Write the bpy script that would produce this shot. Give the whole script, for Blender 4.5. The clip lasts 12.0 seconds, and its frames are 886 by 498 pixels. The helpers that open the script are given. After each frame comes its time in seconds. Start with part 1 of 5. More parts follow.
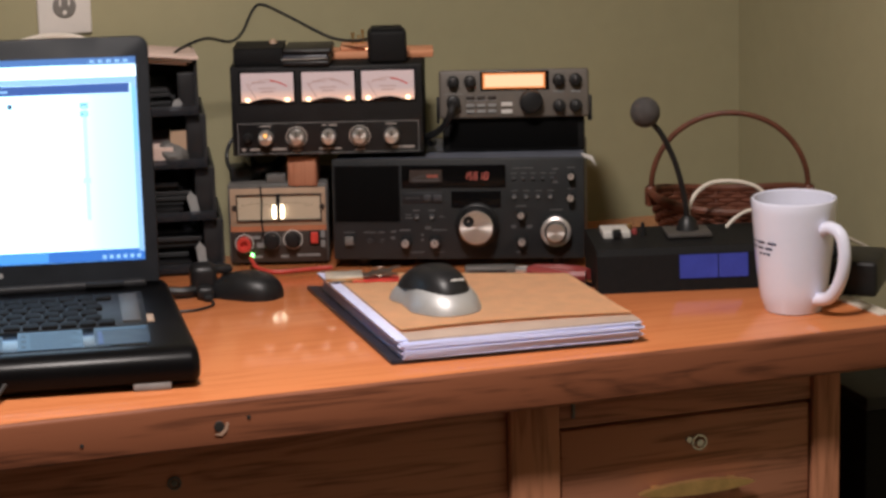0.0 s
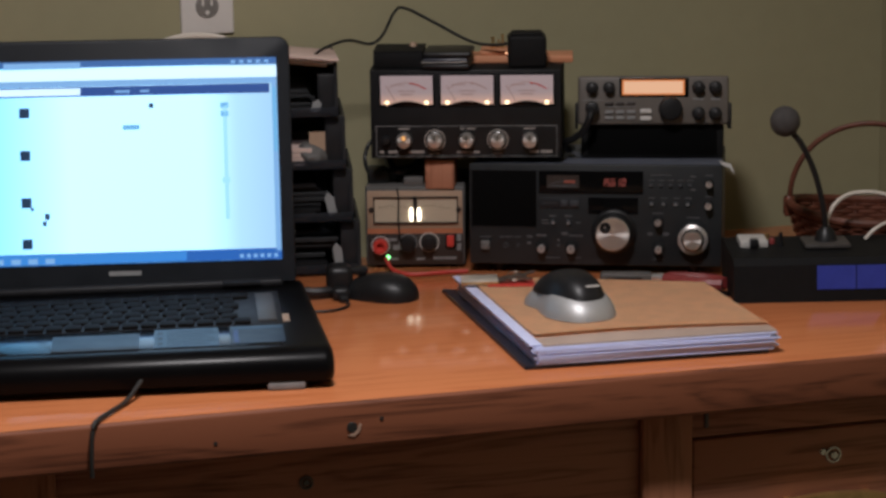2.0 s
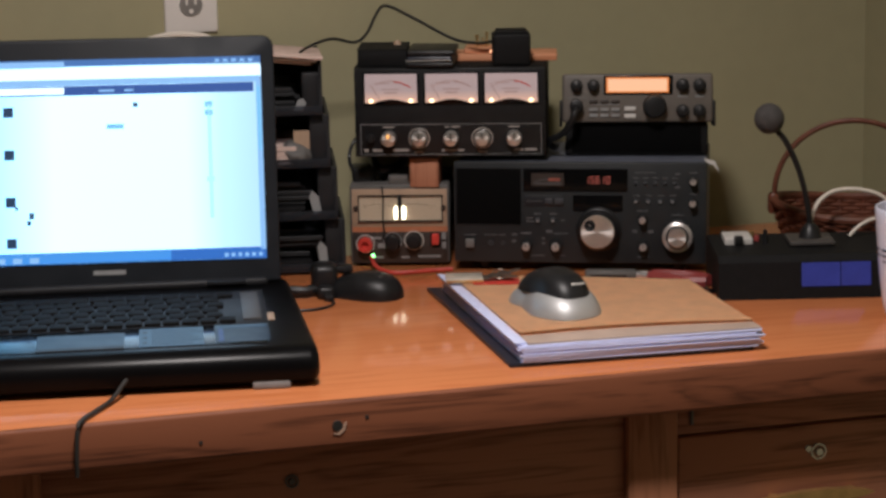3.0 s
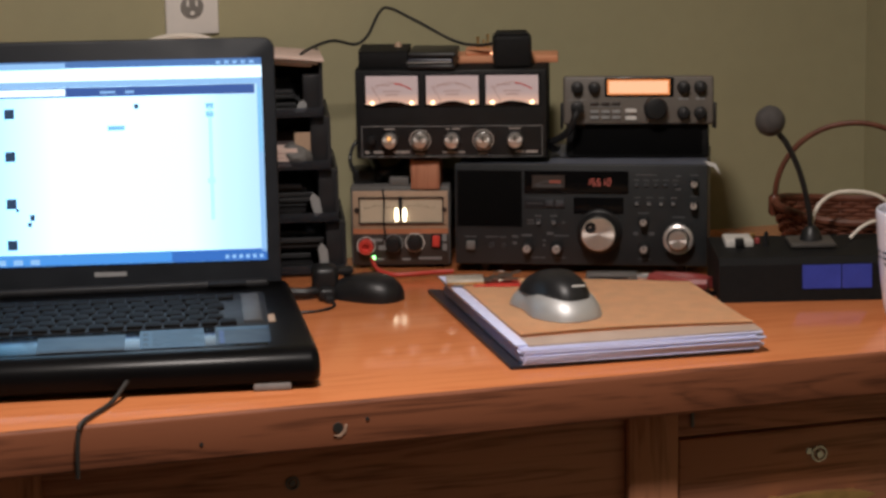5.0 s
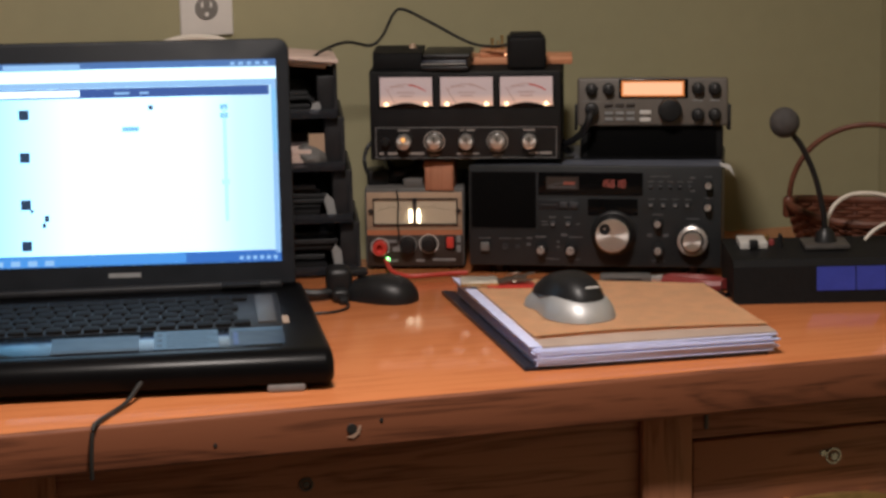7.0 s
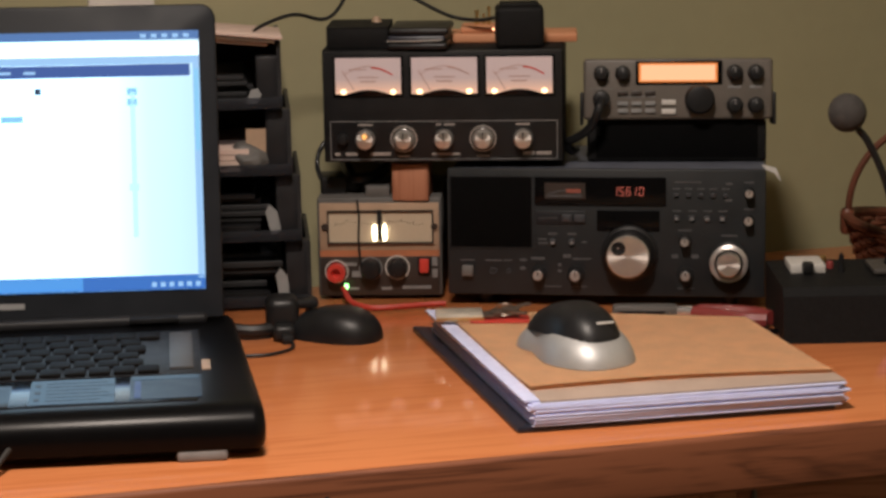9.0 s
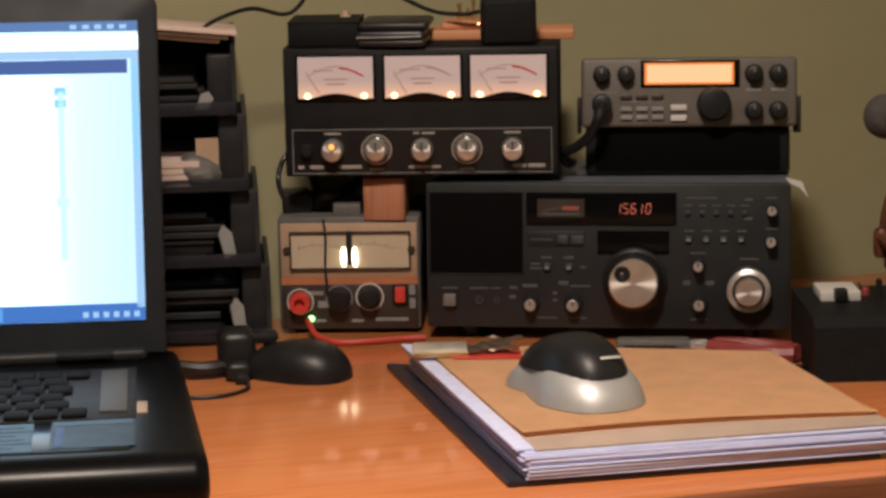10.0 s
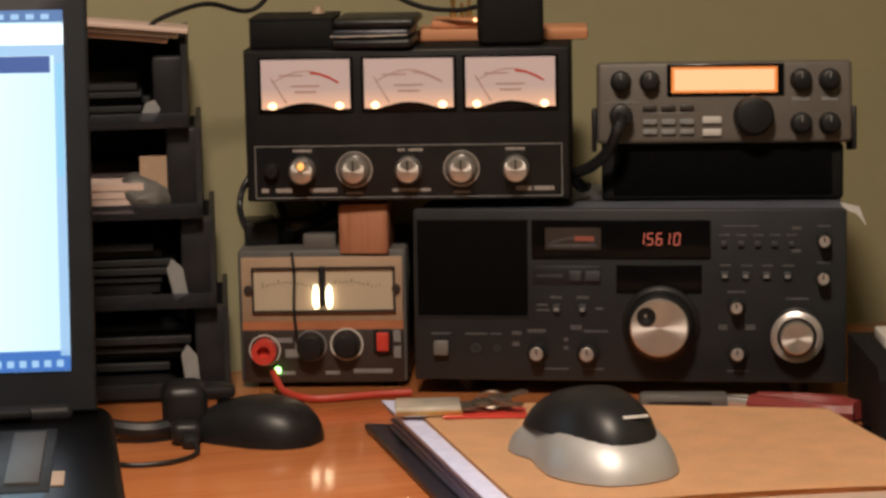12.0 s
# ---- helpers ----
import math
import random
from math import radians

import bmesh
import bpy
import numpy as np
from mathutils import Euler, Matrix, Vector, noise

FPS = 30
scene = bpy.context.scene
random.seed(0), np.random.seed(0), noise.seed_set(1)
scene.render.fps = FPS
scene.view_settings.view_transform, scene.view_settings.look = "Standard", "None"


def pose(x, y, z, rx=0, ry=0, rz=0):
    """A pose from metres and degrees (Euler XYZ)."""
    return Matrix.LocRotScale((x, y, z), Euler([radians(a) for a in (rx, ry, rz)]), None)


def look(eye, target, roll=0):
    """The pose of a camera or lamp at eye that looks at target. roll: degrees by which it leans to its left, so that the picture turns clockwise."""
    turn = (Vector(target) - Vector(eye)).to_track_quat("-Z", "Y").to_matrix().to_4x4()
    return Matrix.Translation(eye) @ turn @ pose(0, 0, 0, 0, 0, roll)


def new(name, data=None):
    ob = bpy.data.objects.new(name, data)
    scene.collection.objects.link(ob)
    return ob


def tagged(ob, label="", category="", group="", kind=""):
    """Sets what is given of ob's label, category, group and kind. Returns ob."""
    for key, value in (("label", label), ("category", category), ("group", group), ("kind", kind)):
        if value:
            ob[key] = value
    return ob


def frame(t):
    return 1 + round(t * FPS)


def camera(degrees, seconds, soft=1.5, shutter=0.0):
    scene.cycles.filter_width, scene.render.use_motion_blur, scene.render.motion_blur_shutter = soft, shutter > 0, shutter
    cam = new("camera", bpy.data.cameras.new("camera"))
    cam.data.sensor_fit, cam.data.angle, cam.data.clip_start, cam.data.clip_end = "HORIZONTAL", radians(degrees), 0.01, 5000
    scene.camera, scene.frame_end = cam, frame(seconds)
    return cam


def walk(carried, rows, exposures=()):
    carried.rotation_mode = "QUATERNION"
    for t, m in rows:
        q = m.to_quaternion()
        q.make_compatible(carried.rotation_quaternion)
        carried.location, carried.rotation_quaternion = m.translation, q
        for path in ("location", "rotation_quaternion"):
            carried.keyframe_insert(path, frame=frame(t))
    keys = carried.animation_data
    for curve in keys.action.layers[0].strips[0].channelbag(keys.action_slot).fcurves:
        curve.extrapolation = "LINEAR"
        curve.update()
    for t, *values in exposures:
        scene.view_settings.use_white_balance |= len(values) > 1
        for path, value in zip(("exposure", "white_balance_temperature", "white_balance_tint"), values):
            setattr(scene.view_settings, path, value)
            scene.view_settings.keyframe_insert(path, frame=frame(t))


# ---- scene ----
cam = camera(20.0, 12.0, soft=3.0)
ROWS = [
    (0.0, 0.0000, 0.0000, 1.5800, -13.000, 1.400, 0.000),
    (0.5, 0.0000, 0.0000, 1.5800, -12.904, 1.336, 0.741),
    (1.0, 0.0000, 0.0000, 1.5800, -12.783, 1.152, 2.359),
    (1.5, 0.0000, 0.0000, 1.5800, -12.739, 1.001, 3.887),
    (2.0, 0.0000, 0.0000, 1.5800, -12.830, 0.975, 3.276),
    (2.5, 0.0000, 0.0000, 1.5800, -12.914, 1.032, 3.005),
    (3.0, 0.0000, 0.0000, 1.5800, -12.878, 1.075, 2.897),
    (5.0, 0.0000, 0.0000, 1.5800, -12.832, 1.025, 2.927),
    (5.5, 0.0000, 0.0000, 1.5800, -12.797, 0.994, 2.915),
    (6.0, 0.0000, 0.0000, 1.5800, -12.838, 0.981, 2.944),
    (6.5, 0.0000, 0.0000, 1.5800, -12.836, 0.955, 3.046),
    (7.0, 0.0000, 0.0000, 1.5800, -12.795, 1.034, 3.253),
    (7.2, 0.0000, 0.0000, 1.5800, -12.790, 1.034, 3.240),
    (8.1, -0.0080, 0.3450, 1.4985, -12.450, 1.036, 3.190),
    (9.0, -0.0176, 0.7095, 1.4119, -12.102, 1.039, 3.127),
    (9.5, -0.0247, 0.8861, 1.3544, -11.263, 1.204, 3.103),
    (10.0, -0.0318, 1.0528, 1.3186, -11.070, 1.094, 2.763),
    (10.5, -0.0276, 1.2123, 1.2807, -10.837, 1.073, 2.830),
    (11.0, -0.0392, 1.3737, 1.2419, -10.413, 0.953, 2.745),
    (11.5, -0.0438, 1.4293, 1.2295, -9.715, 0.989, 2.670),
    (12.0, -0.0394, 1.4323, 1.2291, -9.789, 1.144, 2.870),
]
walk(cam, [(t, pose(x, y, z, 90 + pitch, roll, yaw)) for t, x, y, z, pitch, roll, yaw in ROWS],
     [(0.0, 0.20, 5600, 10), (0.5, 0.12, 5600, 10), (1.0, -0.05, 5500, 10), (1.5, -0.46, 5250, 9), (2.0, -0.55, 5250, 9), (2.5, -0.40, 5350, 9), (3.0, -0.22, 5450, 9), (5.0, -0.17, 5650, 9),
      (7.0, -0.17, 5700, 9), (9.0, -0.10, 6000, 10), (10.0, 0.0, 6250, 10), (12.0, 0.0, 6500, 10)])

# ---- light: one warm ceiling lamp in a closed room ----
world = bpy.data.worlds.new("room_air")
world.use_nodes = True
world.node_tree.nodes["Background"].inputs[0].default_value = (0.9, 0.75, 0.55, 1)
world.node_tree.nodes["Background"].inputs[1].default_value = 0.02
scene.world = world
lamp = bpy.data.lights.new("ceiling_lamp", "AREA")
lamp.shape, lamp.size, lamp.energy, lamp.color = "DISK", 0.30, 39.5, (1.0, 0.82, 0.66)
new("ceiling_lamp", lamp).matrix_world = look((-0.20, 2.12, 2.41), (-0.20, 2.18, 0))
lamp.spread = radians(150)
scene.view_settings.exposure = 0.0


# ---- materials ----
def mat(name, col, rough=0.5, metal=0.0, var=0.15, scale=30.0, bump=0.0, coat=0.0, emit=None, power=0.0, spec=0.5, stretch=(1, 1, 1), dark=None):
    m = bpy.data.materials.new(name)
    m.use_nodes = True
    nt = m.node_tree
    b = nt.nodes["Principled BSDF"]
    b.inputs["Roughness"].default_value, b.inputs["Metallic"].default_value = rough, metal
    b.inputs["Coat Weight"].default_value = coat
    b.inputs["Specular IOR Level"].default_value = spec
    b.inputs["Base Color"].default_value = (*col, 1)
    if emit:
        b.inputs["Emission Color"].default_value, b.inputs["Emission Strength"].default_value = (*emit, 1), power
    if var or bump:
        tc, mp = nt.nodes.new("ShaderNodeTexCoord"), nt.nodes.new("ShaderNodeMapping")
        mp.inputs["Scale"].default_value = stretch
        nt.links.new(tc.outputs["Object"], mp.inputs["Vector"])
        n1, n2 = nt.nodes.new("ShaderNodeTexNoise"), nt.nodes.new("ShaderNodeTexNoise")
        n1.inputs["Scale"].default_value, n2.inputs["Scale"].default_value = scale, scale * 12
        n1.inputs["Detail"].default_value = 5
        for n in (n1, n2):
            nt.links.new(mp.outputs["Vector"], n.inputs["Vector"])
        add = nt.nodes.new("ShaderNodeMath")
        add.operation = "MULTIPLY_ADD"
        add.inputs[1].default_value = 0.45
        nt.links.new(n2.outputs["Fac"], add.inputs[0])
        nt.links.new(n1.outputs["Fac"], add.inputs[2])
        ramp = nt.nodes.new("ShaderNodeValToRGB")
        lo = dark or tuple(c * (1 - var) for c in col)
        ramp.color_ramp.elements[0].color, ramp.color_ramp.elements[0].position = (*lo, 1), 0.45
        ramp.color_ramp.elements[1].color, ramp.color_ramp.elements[1].position = (*[min(1, c * (1 + var)) for c in col], 1), 0.95
        nt.links.new(add.outputs[0], ramp.inputs["Fac"])
        nt.links.new(ramp.outputs["Color"], b.inputs["Base Color"])
        rr = nt.nodes.new("ShaderNodeMapRange")
        rr.inputs["To Min"].default_value, rr.inputs["To Max"].default_value = max(0.02, rough * 0.8), min(1, rough * 1.25)
        nt.links.new(n1.outputs["Fac"], rr.inputs["Value"])
        nt.links.new(rr.outputs["Result"], b.inputs["Roughness"])
        if bump:
            bp = nt.nodes.new("ShaderNodeBump")
            bp.inputs["Strength"].default_value, bp.inputs["Distance"].default_value = bump, 0.002
            nt.links.new(add.outputs[0], bp.inputs["Height"])
            nt.links.new(bp.outputs["Normal"], b.inputs["Normal"])
    return m


def oak(name, light, dark, rough, axis=0):
    """Oak with long grain along one axis: broad cathedral bands, fine pores and a varnish."""
    m = bpy.data.materials.new(name)
    m.use_nodes = True
    nt = m.node_tree
    b = nt.nodes["Principled BSDF"]
    tc = nt.nodes.new("ShaderNodeTexCoord")
    st = [7.0, 7.0, 7.0]
    st[axis] = 0.55
    fine = [130.0, 130.0, 130.0]
    fine[axis] = 5.0
    mp, mf = nt.nodes.new("ShaderNodeMapping"), nt.nodes.new("ShaderNodeMapping")
    mp.inputs["Scale"].default_value, mf.inputs["Scale"].default_value = st, fine
    n1, n2, n3 = (nt.nodes.new("ShaderNodeTexNoise") for _ in range(3))
    n1.inputs["Scale"].default_value, n1.inputs["Distortion"].default_value = 2.6, 1.6
    n1.inputs["Detail"].default_value = 4
    n2.inputs["Scale"].default_value = 2.0
    n3.inputs["Scale"].default_value = 2.5
    for a in (mp, mf):
        nt.links.new(tc.outputs["Object"], a.inputs["Vector"])
    nt.links.new(mp.outputs["Vector"], n1.inputs["Vector"])
    nt.links.new(mf.outputs["Vector"], n2.inputs["Vector"])
    nt.links.new(tc.outputs["Object"], n3.inputs["Vector"])
    wave = nt.nodes.new("ShaderNodeMath")
    wave.operation = "MULTIPLY"
    wave.inputs[1].default_value = 9.0
    nt.links.new(n1.outputs["Fac"], wave.inputs[0])
    fr = nt.nodes.new("ShaderNodeMath")
    fr.operation = "PINGPONG"
    fr.inputs[1].default_value = 1.0
    nt.links.new(wave.outputs[0], fr.inputs[0])
    mix = nt.nodes.new("ShaderNodeMath")
    mix.operation = "MULTIPLY_ADD"
    mix.inputs[1].default_value = 0.55
    nt.links.new(fr.outputs[0], mix.inputs[0])
    nt.links.new(n2.outputs["Fac"], mix.inputs[2])
    ad = nt.nodes.new("ShaderNodeMath")
    ad.operation = "MULTIPLY_ADD"
    ad.inputs[1].default_value = 0.35
    nt.links.new(n3.outputs["Fac"], ad.inputs[0])
    nt.links.new(mix.outputs[0], ad.inputs[2])
    ramp = nt.nodes.new("ShaderNodeValToRGB")
    ramp.color_ramp.elements[0].color, ramp.color_ramp.elements[0].position = (*dark, 1), 0.5
    ramp.color_ramp.elements[1].color, ramp.color_ramp.elements[1].position = (*light, 1), 1.05
    nt.links.new(ad.outputs[0], ramp.inputs["Fac"])
    nt.links.new(ramp.outputs["Color"], b.inputs["Base Color"])
    b.inputs["Roughness"].default_value = rough
    b.inputs["Specular IOR Level"].default_value = 0.5 if rough < 0.3 else 0.25
    bp = nt.nodes.new("ShaderNodeBump")
    bp.inputs["Strength"].default_value, bp.inputs["Distance"].default_value = 0.12, 0.0008
    nt.links.new(n2.outputs["Fac"], bp.inputs["Height"])
    nt.links.new(bp.outputs["Normal"], b.inputs["Normal"])
    return m


WALL = mat("olive_wall_paint", (0.355, 0.324, 0.190), 0.75, var=0.05, scale=3, bump=0.25)
CEIL = mat("white_ceiling_paint", (0.75, 0.73, 0.68), 0.9, var=0.04, scale=5, bump=0.2)
CARPET = mat("brown_carpet", (0.12, 0.097, 0.075), 0.95, var=0.3, scale=60, bump=0.6)
OAK_TOP = oak("varnished_oak_top", (0.60, 0.212, 0.076), (0.51, 0.166, 0.055), 0.12)
# Same oak as the top; the front edge's shade is put into darker tones.
OAK_EDGE_SHADED = oak("oak_edge_shaded", (0.225, 0.080, 0.038), (0.085, 0.029, 0.014), 0.55)
OAK_BODY = oak("oak_body", (0.40, 0.175, 0.10), (0.19, 0.078, 0.042), 0.36)
OAK_UP = oak("oak_upright", (0.42, 0.185, 0.10), (0.24, 0.10, 0.05), 0.40, axis=2)
BOARD = oak("pine_board", (0.60, 0.28, 0.15), (0.44, 0.18, 0.085), 0.5)
BLACK = mat("black_plastic", (0.012, 0.012, 0.013), 0.40, spec=0.35, var=0.25, scale=40)
BLACK_CASE = mat("black_crackle_case", (0.009, 0.009, 0.0095), 0.6, spec=0.14, var=0.3, scale=200, bump=0.2)
GLOSS = mat("glossy_black_plastic", (0.0035, 0.0035, 0.004), 0.18, var=0.2, scale=8, spec=0.18)
PALM = mat("glossy_palm_rest", (0.012, 0.014, 0.018), 0.14, var=0.2, scale=6, spec=0.3)
DECK = mat("dark_grey_deck", (0.016, 0.016, 0.018), 0.5, spec=0.25, var=0.2, scale=50)
KEYCAPS = mat("key_plastic", (0.0095, 0.0088, 0.0088), 0.65, spec=0.08, var=0.2, scale=70)
BEZEL = mat("dark_bezel", (0.014, 0.016, 0.020), 0.5, spec=0.2, var=0.15, scale=30)
RADIO = mat("slate_grey_panel", (0.0165, 0.0185, 0.0205), 0.45, spec=0.4, var=0.14, scale=25)
RADIO_TOP = mat("slate_grey_case", (0.090, 0.098, 0.125), 0.5, var=0.2, scale=40, bump=0.1)
GRILLE = mat("speaker_mesh", (0.0028, 0.0028, 0.003), 0.8, spec=0.06, var=0.4, scale=300, bump=0.5)
GREY_TRX = mat("warm_grey_panel", (0.115, 0.10, 0.086), 0.5, var=0.12, scale=30)
ALU = mat("turned_aluminium", (0.58, 0.55, 0.53), 0.33, metal=0.7, var=0.1, scale=60)


def spun():
    """Spun aluminium: a radial sheen about the knob's axis."""
    m = mat("spun_aluminium", (0.78, 0.74, 0.70), 0.34, metal=0.85, var=0.06, scale=80)
    nt = m.node_tree
    b = nt.nodes["Principled BSDF"]
    tg = nt.nodes.new("ShaderNodeTangent")
    tg.direction_type, tg.axis = "RADIAL", "Y"
    b.inputs["Anisotropic"].default_value = 0.85
    nt.links.new(tg.outputs["Tangent"], b.inputs["Tangent"])
    return m


SPUN = spun()
PRINT = mat("faint_panel_print", (0.075, 0.075, 0.080), 0.5, var=0.3, scale=200)
RADIO_DARK = mat("recessed_slate_panel", (0.010, 0.011, 0.014), 0.4, var=0.2, scale=40)
RADIO_KEY = mat("slate_grey_button", (0.035, 0.037, 0.043), 0.45, var=0.2, scale=60)
SILVER = mat("silver_lacquer", (0.50, 0.50, 0.50), 0.5, metal=0.55, var=0.05, scale=30)
CHROME = mat("chrome", (0.75, 0.74, 0.72), 0.22, metal=0.7, var=0.08, scale=40)
BRASS = mat("aged_brass", (0.62, 0.42, 0.17), 0.36, metal=0.85, var=0.25, scale=40)
CREAM = mat("cream_panel", (0.37, 0.255, 0.17), 0.5, var=0.12, scale=25)
RUST = mat("orange_brown_stripe", (0.40, 0.15, 0.07), 0.5, var=0.15, scale=40)
BROWN = mat("dark_brown_panel", (0.030, 0.021, 0.017), 0.5, var=0.2, scale=40)
DIAL = mat("cream_dial", (0.50, 0.42, 0.31), 0.4, var=0.06, scale=20)
WHITE = mat("white_print", (0.55, 0.53, 0.50), 0.5, var=0.1, scale=60)
DIM = mat("grey_print", (0.20, 0.20, 0.20), 0.5, var=0.2, scale=90)
PLIERS_RED = mat("dull_red_grip", (0.22, 0.035, 0.032), 0.45, var=0.2, scale=50)
RED = mat("red_plastic", (0.55, 0.05, 0.035), 0.35, var=0.15, scale=40)
REDWIRE = mat("red_wire", (0.42, 0.045, 0.03), 0.4, var=0.15, scale=60)
GREEN = mat("green_plastic", (0.05, 0.20, 0.11), 0.4, var=0.15, scale=40)
PAPER = mat("lavender_white_paper", (0.62, 0.66, 0.98), 0.8, var=0.12, scale=80, stretch=(1, 1, 14))
KRAFT = mat("tan_cardboard", (0.92, 0.585, 0.325), 0.7, var=0.08, scale=35, bump=0.1)
GREYCARD = mat("grey_brown_card", (0.42, 0.32, 0.26), 0.7, var=0.1, scale=25, bump=0.1)
VINYL = mat("black_vinyl", (0.016, 0.018, 0.030), 0.35, var=0.2, scale=50, bump=0.15)
PORC = mat("white_glazed_ceramic", (0.76, 0.77, 0.92), 0.12, var=0.02, scale=12, coat=0.4)
INK = mat("dark_blue_ink", (0.03, 0.05, 0.16), 0.5, var=0.1, scale=50)
WICKER = mat("red_brown_wicker", (0.115, 0.038, 0.020), 0.45, var=0.35, scale=60, bump=0.3)
FOAM = mat("grey_foam", (0.055, 0.050, 0.048), 0.95, var=0.25, scale=120, bump=0.6)
BLUE = mat("blue_plastic_sheet", (0.04, 0.058, 0.36), 0.35, var=0.15, scale=30)
IVORY = mat("ivory_cable", (0.66, 0.60, 0.52), 0.4, var=0.06, scale=50)
PLATE = mat("white_wall_plate", (0.74, 0.70, 0.66), 0.35, var=0.03, scale=20)
DARKSLOT = mat("dark_slot", (0.02, 0.018, 0.016), 0.6, var=0.2, scale=50)
FOLDER = mat("dark_grey_folder", (0.0125, 0.013, 0.0145), 0.6, var=0.3, scale=40)
LABEL = mat("pale_blue_label", (0.050, 0.090, 0.140), 0.45, spec=0.2, var=0.12, scale=60)
TOUCH = mat("blue_grey_label", (0.011, 0.020, 0.036), 0.4, spec=0.2, var=0.15, scale=40)
STRIP = mat("brown_grey_strip", (0.060, 0.054, 0.050), 0.5, var=0.2, scale=60)
STEEL = mat("tarnished_steel", (0.20, 0.16, 0.13), 0.35, metal=0.7, var=0.3, scale=80)
BASEBLACK = mat("polished_black_base", (0.0035, 0.0035, 0.004), 0.30, var=0.2, scale=8, spec=0.14)
CHIP = mat("raw_split_wood", (0.42, 0.27, 0.19), 0.7, var=0.2, scale=80)
BLOCK = oak("reddish_wood_block", (0.42, 0.19, 0.11), (0.30, 0.12, 0.065), 0.6, axis=2)
SMOKE = mat("smoked_tray_plastic", (0.030, 0.032, 0.038), 0.45, spec=0.35, var=0.25, scale=20)


def see_through(m, tint, share):
    """Lets part of the light pass through a smoked plastic."""
    nt = m.node_tree
    tr, mx = nt.nodes.new("ShaderNodeBsdfTransparent"), nt.nodes.new("ShaderNodeMixShader")
    tr.inputs["Color"].default_value = (*tint, 1)
    mx.inputs["Fac"].default_value = share
    nt.links.new(nt.nodes["Principled BSDF"].outputs["BSDF"], mx.inputs[1])
    nt.links.new(tr.outputs["BSDF"], mx.inputs[2])
    nt.links.new(mx.outputs["Shader"], nt.nodes["Material Output"].inputs["Surface"])


see_through(SMOKE, (0.72, 0.74, 0.80), 0.55)
TRAYPL = mat("black_tray_plastic", (0.020, 0.020, 0.022), 0.45, spec=0.3, var=0.25, scale=30)
SHEETS = mat("pinkish_paper", (0.60, 0.46, 0.40), 0.8, var=0.12, scale=60, stretch=(1, 1, 25))
RUBBER = mat("grey_rubber", (0.22, 0.22, 0.22), 0.7, var=0.15, scale=60)
GREYBOX = mat("grey_plastic", (0.10, 0.095, 0.09), 0.5, var=0.15, scale=40)
GOLD = mat("gold_foil_card", (0.72, 0.66, 0.56), 0.3, metal=0.5, var=0.15, scale=60)


def glow(name, col, power, base=(0.02, 0.02, 0.02)):
    return mat(name, base, 0.3, var=0, emit=col, power=power)


def lit_card(name, low, high, base, power, axis="Z"):
    """A card lit from behind, brighter along one edge."""
    m = glow(name, low, power, base)
    nt = m.node_tree
    tc, sep, ramp = nt.nodes.new("ShaderNodeTexCoord"), nt.nodes.new("ShaderNodeSeparateXYZ"), nt.nodes.new("ShaderNodeValToRGB")
    nt.links.new(tc.outputs["Generated"], sep.inputs[0])
    nt.links.new(sep.outputs[axis], ramp.inputs["Fac"])
    e = ramp.color_ramp.elements
    e[0].position, e[0].color = 0.05, (*low, 1)
    e[1].position, e[1].color = 0.42, (*high, 1)
    nt.links.new(ramp.outputs["Color"], nt.nodes["Principled BSDF"].inputs["Emission Color"])
    return m


METER_GLOW = lit_card("backlit_meter_card", (1.0, 0.50, 0.28), (0.42, 0.28, 0.25), (0.36, 0.31, 0.30), 0.60)
LCD_RIM = glow("orange_rim_light", (1.0, 0.27, 0.05), 0.9)
FAINT = glow("faint_meter_print", (1.0, 0.5, 0.36), 0.16, (0.30, 0.22, 0.20))
BULB = glow("meter_bulb", (1.0, 0.62, 0.30), 3.6)
LCD = glow("orange_backlight", (1.0, 0.50, 0.24), 1.25)
DIGIT = glow("red_digit", (1.0, 0.20, 0.12), 0.5)
LED_G = glow("green_led", (0.35, 1.0, 0.25), 5.0)
LED_R = glow("amber_led", (1.0, 0.45, 0.2), 4.0)
AMBER_DOT = glow("amber_dot_glow", (1.0, 0.42, 0.10), 1.6)
LAMP_W = glow("dial_lamp", (1.0, 0.80, 0.50), 7.0)
SCR_BAR = glow("screen_dark_blue", (0.05, 0.13, 0.42), 0.8)
SCR_TASK = glow("screen_task_bar", (0.05, 0.20, 0.62), 0.9)
SCR_SKY = glow("screen_sky_blue", (0.10, 0.36, 0.82), 1.0)
SCR_PALE = glow("screen_pale_blue", (0.40, 0.66, 0.95), 0.95)
SCR_GREY = glow("screen_grey_blue", (0.30, 0.66, 0.92), 1.0)
SCR_TITLE = glow("screen_title_bar", (0.10, 0.24, 0.55), 0.8)
SCR_FAINT = glow("screen_faint_mark", (0.55, 0.92, 1.0), 1.25)
SCR_DARK = glow("screen_dark_mark", (0.03, 0.08, 0.16), 0.6)
SCR_WHITE = glow("screen_white", (0.85, 0.97, 1.0), 1.6)


